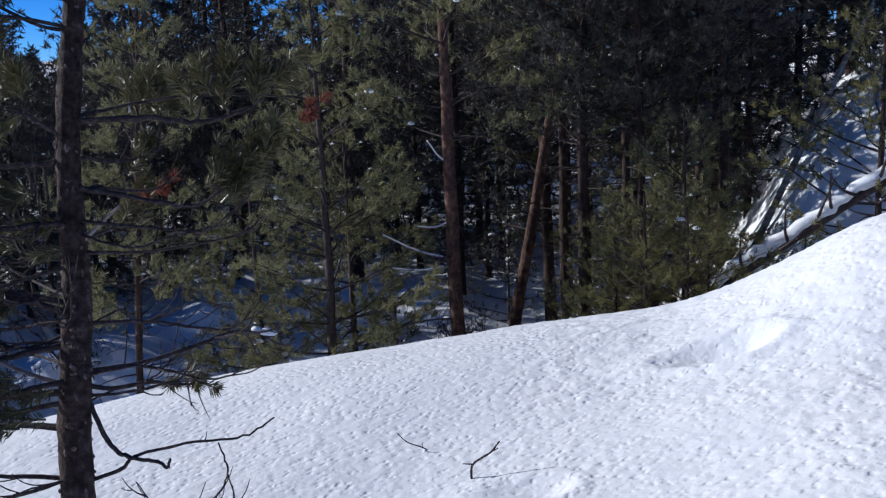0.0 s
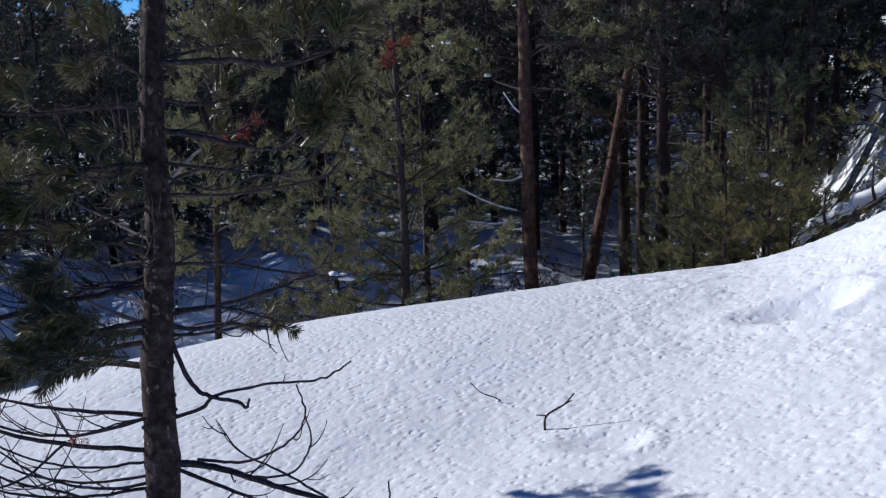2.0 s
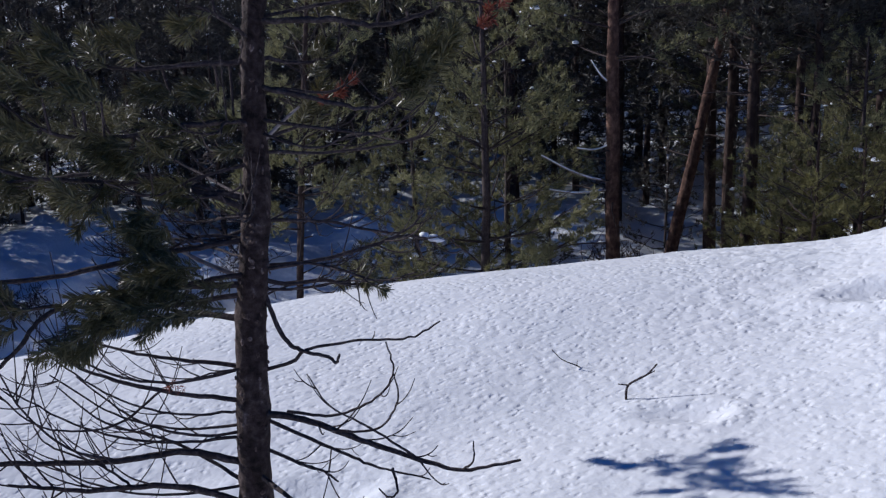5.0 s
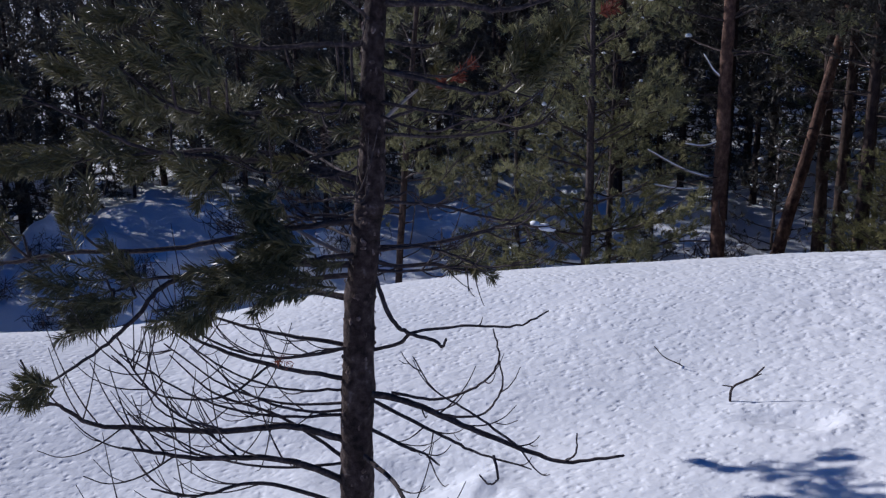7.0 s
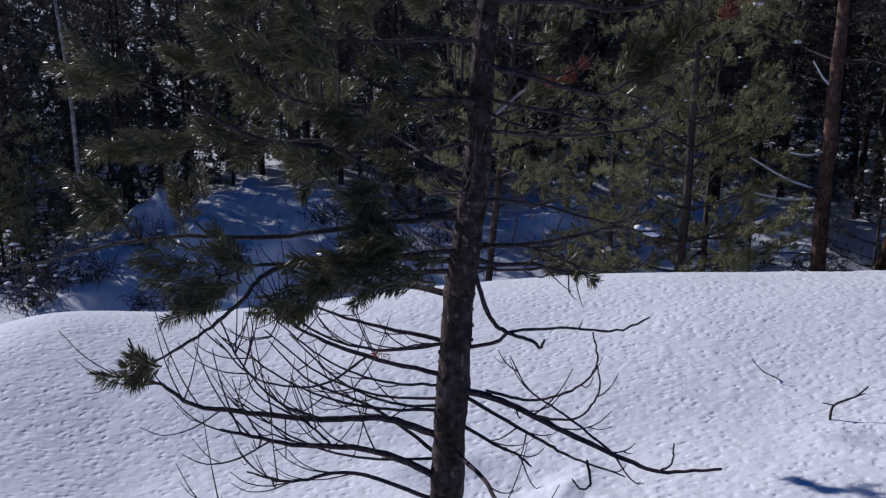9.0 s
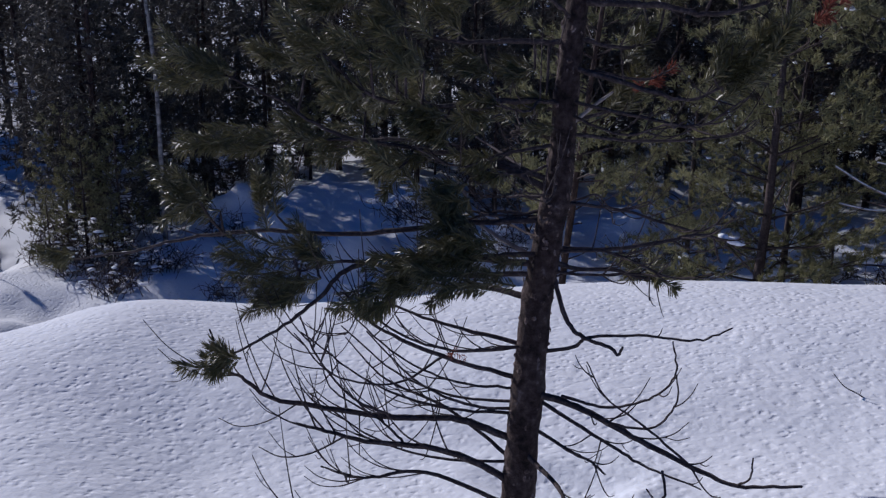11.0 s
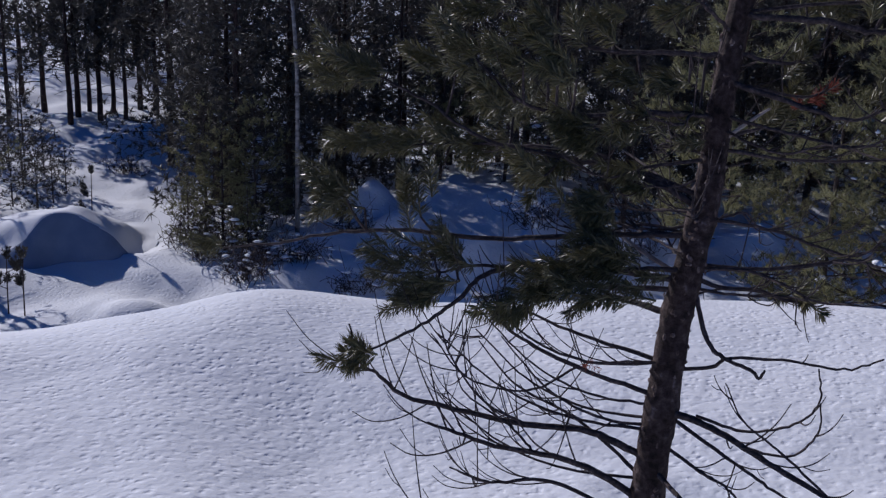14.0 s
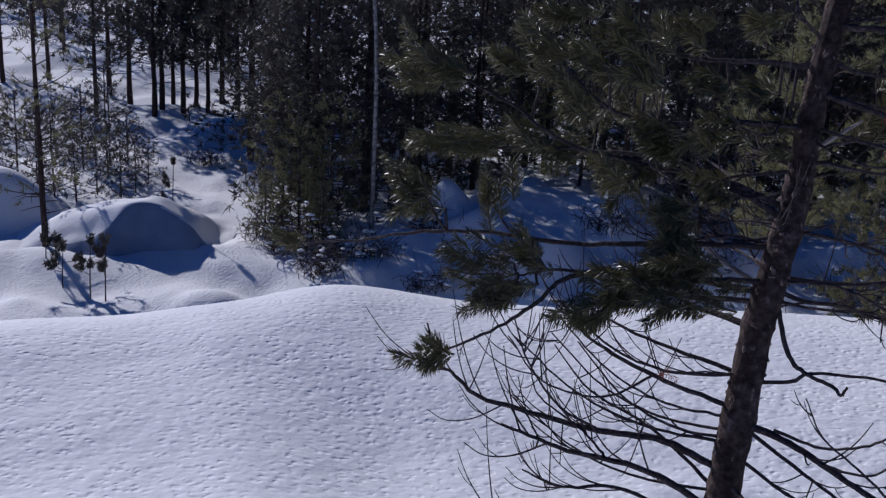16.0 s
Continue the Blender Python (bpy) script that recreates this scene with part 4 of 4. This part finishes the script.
    bough([(-0.32, 3.25, 1.18), (-0.65, 3.2, 1.18), (-0.93, 3.15, 1.22), (-1.07, 3.1, 1.19)],
          [((-1.09, 3.1, 1.23), (-1.29, 3.08, 1.20)), ((-1.08, 3.07, 1.14), (-1.29, 3.05, 1.01)), ((-1.0, 3.1, 1.17), (-1.17, 3.05, 1.07)), ((-1.0, 3.1, 1.24), (-1.15, 3.1, 1.29))])
    bough([(-0.25, 3.25, 1.45), (-0.39, 3.28, 1.52), (-0.56, 3.3, 1.56), (-0.77, 3.32, 1.58), (-1.02, 3.35, 1.61), (-1.24, 3.38, 1.72), (-1.46, 3.4, 1.8)],
          [((-1.46, 3.4, 1.82), (-1.72, 3.4, 1.86)), ((-1.50, 3.4, 1.76), (-1.69, 3.4, 1.76)), ((-1.38, 3.4, 1.80), (-1.55, 3.4, 1.82)), ((-1.13, 3.4, 1.82), (-1.31, 3.4, 1.88)), ((-0.92, 3.4, 1.68), (-1.05, 3.4, 1.73)), ((-0.75, 3.15, 1.54), (-0.87, 3.15, 1.55))], 0.012)
    bough([(-0.25, 3.25, 1.49), (-0.62, 3.33, 1.59), (-0.93, 3.42, 1.58), (-1.26, 3.5, 1.54)],
          [((-1.27, 3.5, 1.56), (-1.53, 3.5, 1.51)), ((-1.42, 3.5, 1.54), (-1.71, 3.5, 1.48)), ((-1.14, 3.5, 1.58), (-1.33, 3.5, 1.59)), ((-1.0, 3.5, 1.56), (-1.2, 3.45, 1.52)), ((-0.6, 3.2, 1.62), (-0.71, 3.15, 1.66)), ((-0.45, 3.25, 1.54), (-0.58, 3.2, 1.52)), ((-0.72, 3.3, 1.56), (-0.88, 3.25, 1.50)), ((-0.55, 3.2, 1.48), (-0.70, 3.15, 1.45))], 0.011)
    bough([(-0.24, 3.25, 1.75), (-0.45, 3.21, 1.76), (-0.65, 3.18, 1.74), (-0.83, 3.14, 1.77), (-0.98, 3.1, 1.9)],
          [((-0.45, 3.2, 1.72), (-0.58, 3.15, 1.70)), ((-0.60, 3.18, 1.72), (-0.75, 3.15, 1.68)), ((-0.83, 3.1, 1.90), (-1.0, 3.1, 1.94)), ((-0.98, 3.1, 1.9), (-1.12, 3.1, 1.95)), ((-0.75, 3.1, 1.94), (-0.86, 3.1, 2.0)), ((-0.66, 3.1, 1.86), (-0.79, 3.1, 1.9)), ((-0.72, 3.1, 2.0), (-0.84, 3.1, 2.05)), ((-0.86, 3.12, 1.78), (-1.02, 3.1, 1.80))], 0.011)
    bough([(-0.23, 3.25, 1.94), (-0.4, 3.28, 1.94), (-0.66, 3.3, 1.94), (-0.89, 3.32, 2.02), (-1.06, 3.35, 2.04)],
          [((-0.97, 3.3, 2.04), (-1.13, 3.3, 2.03)), ((-0.58, 3.3, 2.0), (-0.70, 3.3, 2.03)), ((-0.49, 3.3, 1.86), (-0.61, 3.3, 1.85)), ((-0.34, 3.3, 1.85), (-0.47, 3.3, 1.85)), ((-0.30, 3.3, 1.75), (-0.42, 3.3, 1.73))])
    for _ in range(5):
        z0 = g.uniform(2.05, 2.8)
        a = g.uniform(3.3, 4.2)
        ln = g.uniform(0.5, 1.2)
        live(z0, on(z0) + [math.cos(a) * ln, math.sin(a) * ln * 0.5, g.uniform(0.0, 0.3)], clumps=4)
    # a long rear bough, added so that its brushes shade the bank in front
    away = np.array(sun_way) * 3.3
    spots = [np.array(q) + away for q in ((1.08, 3.98, 0.10), (1.17, 3.90, 0.13), (1.28, 3.80, 0.16), (1.49, 3.95, 0.19), (1.43, 3.79, 0.19), (1.38, 3.64, 0.20), (1.47, 3.55, 0.23), (1.52, 3.43, 0.25), (1.28, 3.52, 0.2))]
    mid = spots[4]
    ob = branch([([on(1.5), (-0.3, 3.8, 1.42), (-0.45, 4.4, 1.3), mid], 0.012, 0.006, 0, 0.1)] + [([mid, mid * 0.5 + q * 0.5 + [0, 0, -0.02], q], 0.006, 0.004, 0, 0.1) for q in spots if q is not mid], "added rear bough whose needle brushes cast a shadow")
    for q in spots:
        clump(ob, q, unit(q - mid + np.array([-0.05, 0.1, 0.12])), g, 4, 0.9, 0.11, 120)
    # eastern side: sparser, with upturned brushes
    bough([(-0.14, 3.25, 2.06), (0.02, 3.26, 2.06), (0.17, 3.27, 2.04), (0.33, 3.28, 2.07), (0.39, 3.29, 2.11), (0.45, 3.3, 2.17)],
          [((0.40, 3.25, 2.14), (0.50, 3.25, 2.2)), ((0.26, 3.25, 2.12), (0.27, 3.25, 2.23)), ((0.19, 3.25, 2.12), (0.17, 3.25, 2.22)), ((0.34, 3.25, 2.12), (0.37, 3.25, 2.22))], 0.011)
    bough([(-0.17, 3.25, 1.86), (-0.03, 3.22, 1.82), (0.13, 3.18, 1.79), (0.24, 3.15, 1.84)],
          [((0.22, 3.15, 1.84), (0.34, 3.15, 1.89)), ((0.30, 3.15, 1.90), (0.35, 3.15, 2.03)), ((0.2, 3.15, 1.87), (0.24, 3.15, 1.96)), ((0.24, 3.2, 1.83), (0.40, 3.15, 1.95))])
    bough([(-0.18, 3.3, 1.95), (-0.06, 3.42, 1.92), (0.04, 3.5, 1.94)], [((-0.03, 3.5, 1.91), (0.03, 3.5, 1.97)), ((-0.02, 3.5, 2.1), (0.02, 3.5, 2.2)), ((0.06, 3.5, 2.06), (0.11, 3.5, 2.16))], 0.008)
    bough([(-0.2, 3.3, 2.0), (-0.3, 3.2, 2.08), (-0.36, 3.15, 2.12)], [((-0.32, 3.2, 2.14), (-0.35, 3.2, 2.23)), ((-0.38, 3.2, 2.04), (-0.45, 3.2, 2.07))], 0.007)
    bough([(-0.22, 3.3, 1.68), (-0.1, 3.5, 1.7), (0.0, 3.62, 1.72)], [((-0.05, 3.6, 1.72), (0.02, 3.6, 1.8)), ((-0.1, 3.5, 1.7), (-0.06, 3.5, 1.78))], 0.008)
    ob = live(1.24, (0.12, 3.35, 1.16), 0.0, 0, 0.009, lead=False)
    clump(ob, (0.12, 3.35, 1.155), (0.7, 0.0, -0.4), g, 6, 0.9, 0.05, 80)
    for x, z in ((0.07, 1.85), (0.57, 2.07)):
        ob = live(z, (x, 3.35, z), 0.0, 0, 0.006, lead=False)
        clump(ob, (x, 3.35, z), (0.4, 0, 0.3), g, 4, 1.3, 0.03, 50, NEEDLE_DEAD, 0.034)
    for _ in range(16):
        z0 = g.uniform(2.4, 4.7)
        a = g.uniform(0, 6.283)
        ln = 1.2 * (1 - (z0 - 2.3) / 3.2) * g.uniform(0.7, 1.1)
        live(z0, on(z0) + [math.cos(a) * ln, math.sin(a) * ln, 0.35 * ln], clumps=3)
    return tree


near_pine()


# ---- clearing ----
def boulder():
    """A snowed-over block: a long back towards the sun, a steep face towards the south-east."""
    cx, cy = -10.28, 13.66
    ob = thing("boulder", "snow-covered boulder with steep shaded face", "boulder", at=(cx, cy, ground_at(cx, cy)))
    n, c = np.array([0.42, -0.907]), 150
    u, w = np.meshgrid(np.linspace(-2.4, 1.4, c), np.linspace(-2.7, 0.95, c))
    edge = -0.05 + 0.10 * wave(w, w * 0, 0.5, 31)
    k, u = u, u + edge
    rise = ease(-2.4, -0.5, u)
    fall = ease(edge + 0.62 + 0.7 * ease(-0.45, -1.1, w), edge - 0.06 - 0.3 * ease(-0.6, -1.2, w), u)
    prof = np.interp(np.linspace(-2.7, 0.95, 160), [-2.7, -2.0, -1.2, -0.6, -0.3, 0.15, 0.45, 0.62, 0.95], [0, 0.5, 0.84, 0.98, 1.0, 0.8, 0.52, 0.05, 0])
    prof = np.convolve(np.pad(prof, 6, mode="edge"), np.ones(13) / 13, "valid")
    across = np.interp(w, np.linspace(-2.7, 0.95, 160), prof)
    h = 0.76 * rise * fall * across + 0.04 * wave(u, w, 0.4, 32) * rise - 0.09
    x, y = u * n[0] - w * n[1], u * n[1] + w * n[0]
    verts = np.stack([x, y, h], -1).reshape(-1, 3)
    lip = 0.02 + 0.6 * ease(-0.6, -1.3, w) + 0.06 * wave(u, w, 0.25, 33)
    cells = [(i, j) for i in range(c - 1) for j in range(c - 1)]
    # cells of the snowy steep face that take the painted blue of its shade
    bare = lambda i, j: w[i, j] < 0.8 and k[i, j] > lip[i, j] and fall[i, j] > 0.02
    for name, mat, want, label in (("snow_cap", SNOW_SOFT, False, "smooth cap of wind-packed snow"), ("rock_face", SHADE_BLUE, True, "smooth steep snow face, its shade put in as blue")):
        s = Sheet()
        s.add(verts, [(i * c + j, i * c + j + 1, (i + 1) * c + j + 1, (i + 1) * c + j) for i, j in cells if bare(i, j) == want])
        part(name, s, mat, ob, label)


boulder()


def birch(x, y, lean, height, r, label, seed):
    g = np.random.RandomState(seed)
    ob = thing("birch_tree", label, "birch tree", "birches", (x, y, ground_at(x, y)))
    line = smooth_line([(0, 0, -0.4), (lean[0] * height * 0.3 + 0.05, lean[1] * height * 0.3, height * 0.3), (lean[0] * height * 0.5 - 0.04, lean[1] * height * 0.5, height * 0.5), (lean[0] * height * 0.65 + 0.04, lean[1] * height * 0.65, height * 0.68), (lean[0] * height, lean[1] * height, height)], 6)
    s = Sheet()
    tube(s, line, r, 0.01, 9, 0.06, g)
    part("trunk", s, BARK_BIRCH, ob)
    t = Sheet()
    for _ in range(26):
        i = g.randint(6, len(line) - 1)
        d = unit(np.array([g.normal(), g.normal(), 0.9]))
        ln = g.uniform(0.4, 1.3)
        tube(t, smooth_line([line[i], line[i] + d * ln * 0.5, line[i] + d * ln + [0, 0, -0.1]], 3), 0.012, 0.002, 4)
    tagged(part("branchwork", t, BARK_TWIG, ob, "thin bare birch limbs"), kind="stuff")


birch(-7.35, 15.35, (-0.02, 0), 9.0, 0.042, "slim pale birch with bare branches", 61)
birch(6.35, 11.45, (0.42, -0.26), 7.0, 0.05, "slanting grey birch leaning across the wood", 62)


def snow_twig(name, pts, r, side):
    s = Sheet()
    tube(s, smooth_line(pts, 6), r, r * 0.6, 7, 0.1, np.random.RandomState(3))
    for q in side:
        tube(s, smooth_line(q, 3), r * 0.6, r * 0.4, 5)
    return tagged(new(name, s.mesh(name, BARK_TWIG)), "bare broken twig sticking out of the snow", "twig", "twigs in the snow")


gz = ground_at(1.4, 4.7)
snow_twig("twig", [(1.40, 4.70, gz - 0.03), (1.405, 4.70, gz + 0.07), (1.46, 4.68, gz + 0.12), (1.50, 4.67, gz + 0.145), (1.545, 4.66, gz + 0.20)], 0.007, [[(1.50, 4.67, gz + 0.145), (1.535, 4.66, gz + 0.165)], [(1.41, 4.70, gz + 0.08), (1.36, 4.71, gz + 0.085)]])
gz = ground_at(1.28, 5.25)
snow_twig("twig", [(1.31, 5.25, gz - 0.01), (1.26, 5.25, gz + 0.02), (1.19, 5.27, gz + 0.05), (1.135, 5.28, gz + 0.11)], 0.004, [[(1.27, 5.25, gz + 0.015), (1.275, 5.25, gz + 0.045)]])


def sapling(x, y, height, seed, lean=0.0):
    """A knee-high pine with a few brushes of needles."""
    g = np.random.RandomState(seed)
    ob = thing("pine_sapling", "knee-high pine sapling standing in sunlit snow", "sapling", "saplings in the clearing", (x, y, ground_at(x, y)))
    st, leaf = Sheet(), Sheet()
    tube(st, smooth_line([(0, 0, -0.1), (lean * 0.3, 0, height * 0.4), (lean, 0, height)], 5), 0.012, 0.006, 6)
    dummy = Sheet()
    spots = [(height, 0.0)] + [(height * h, 0.13) for h in (0.45, 0.5, 0.72, 0.76)]
    for h, out in spots:
        a = g.uniform(0, 6.283)
        d = np.array([math.cos(a), math.sin(a), 0.7]) if out else np.array([0, 0, 1.0])
        p = np.array([lean * h / height, 0, h])
        q = p + np.array([d[0], d[1], 0.2]) * out
        tube(st, [p, q], 0.006, 0.004, 5)
        for _ in range(3):
            shoot(leaf, dummy, q, d + g.normal(0, 0.25, 3), g.uniform(0.1, 0.16), g, 80, 0.07, 0.0055)
    part("stem", st, BARK_TWIG, ob)
    tagged(part("crown", leaf, NEEDLE_DEEP, ob, "brushes of green needles", smooth=False), kind="stuff")


for x, y, hh, sd in ((-9.55, 11.15, 0.85, 1), (-9.95, 11.3, 0.8, 2), (-10.5, 11.35, 0.55, 3), (-10.9, 14.6, 1.3, 4), (-11.3, 11.9, 0.4, 5)):
    sapling(x, y, hh, sd, 0.04)


def fallen_log():
    """A dead stem lying down the knoll with a rope of snow along its top."""
    g = np.random.RandomState(9)
    ends = [(5.55, 9.55), (6.1, 9.1), (6.65, 8.72), (7.2, 8.35), (7.9, 7.9)]
    zs = (-0.50, 0.03, 0.52, 0.95, 1.40)
    pts = [np.array((x, y, z)) for (x, y), z in zip(ends, zs)]
    ob = thing("fallen_log", "fallen dark log capped with a thick band of snow", "log")
    s = Sheet()
    line = smooth_line(pts, 8)
    tube(s, line, 0.05, 0.04, 10, 0.08, g)
    for k in (3, 6, 8, 13, 18, 23, 28, 6, 11, 16, 21, 26):
        d = unit(np.array([g.normal(-0.3, 0.5), g.normal(-0.3, 0.4), g.uniform(0.2, 1.0)]))
        tube(s, smooth_line([line[k], line[k] + d * 0.25, line[k] + d * 0.5 + [0.05, 0, 0.08]], 4), 0.022, 0.005, 6)
    part("stem", s, BARK_TWIG, ob)
    c = Sheet()
    up = line + np.array([-0.03, 0.03, 0.07]) + g.normal(0, 0.014, line.shape)
    up[:, 2] += 0.025 * wave(np.arange(len(up)), np.zeros(len(up)), 1.7, 5)
    tube(c, up, 0.07, 0.06, 14, 0.32, g)
    part("snow_band", c, SNOW_SOFT, ob, "thick band of snow")


fallen_log()


def shrub(x, y, size, seed):
    """A low tangle of bare stems holding lumps of snow."""
    g = np.random.RandomState(seed)
    ob = thing("shrub", "low dark bare shrub with lumps of snow", "shrub", "shrubs", (x, y, ground_at(x, y)))
    st, load = Sheet(), Sheet()
    for _ in range(48):
        d = unit(np.array([g.normal(0, 0.6), g.normal(0, 0.6), g.uniform(0.5, 1.3)]))
        ln = size * g.uniform(0.35, 0.95)
        foot = np.array([g.normal(0, 0.3 * size), g.normal(0, 0.22 * size), -0.08])
        line = smooth_line([foot, foot + d * ln * 0.35 + g.normal(0, 0.05, 3), foot + d * ln * 0.7 + g.normal(0, 0.08, 3), foot + d * ln + g.normal(0, 0.12, 3)], 3)
        tube(st, line, 0.007, 0.003, 4)
        for k in range(3):
            i = g.randint(3, len(line) - 1)
            e = unit(g.normal(size=3) + [0, 0, 0.3])
            tube(st, [line[i], line[i] + e * size * 0.25], 0.006, 0.002, 3)
            if g.rand() < 0.13:
                z = g.uniform(0.02, 0.05)
                lump(load, line[i] + [0, 0, 0.03], (z * 1.5, z * 1.3, z), g)
    tagged(part("branchwork", st, BARK_TWIG, ob), kind="stuff")
    tagged(part("snow_load", load, SNOW_SOFT, ob, "lumps of snow"), kind="stuff")


for x, y, sz, sd in ((-13.7, 19.7, 0.75, 21), (-8.6, 14.7, 1.1, 1), (-8.0, 14.9, 1.0, 2), (-6.8, 14.3, 0.9, 3), (-7.5, 14.0, 0.8, 4), (-9.2, 15.0, 0.9, 5), (-7.2, 13.4, 0.7, 22), (4.9, 13.0, 0.7, 6), (4.2, 12.6, 0.6, 9), (3.9, 14.2, 0.7, 10), (5.4, 14.0, 0.7, 11), (2.0, 12.9, 0.6, 12), (-4.6, 14.4, 0.6, 13), (-3.4, 16.2, 0.7, 14), (-5.6, 13.6, 0.55, 15), (-2.6, 14.6, 0.6, 16), (-6.4, 15.6, 0.7, 17), (-1.6, 15.2, 0.6, 18), (-8.3, 14.2, 0.6, 19), (0.3, 15.0, 0.6, 20), (1.2, 11.2, 0.6, 7), (2.4, 11.8, 0.7, 8)):
    shrub(x, y, sz, sd)
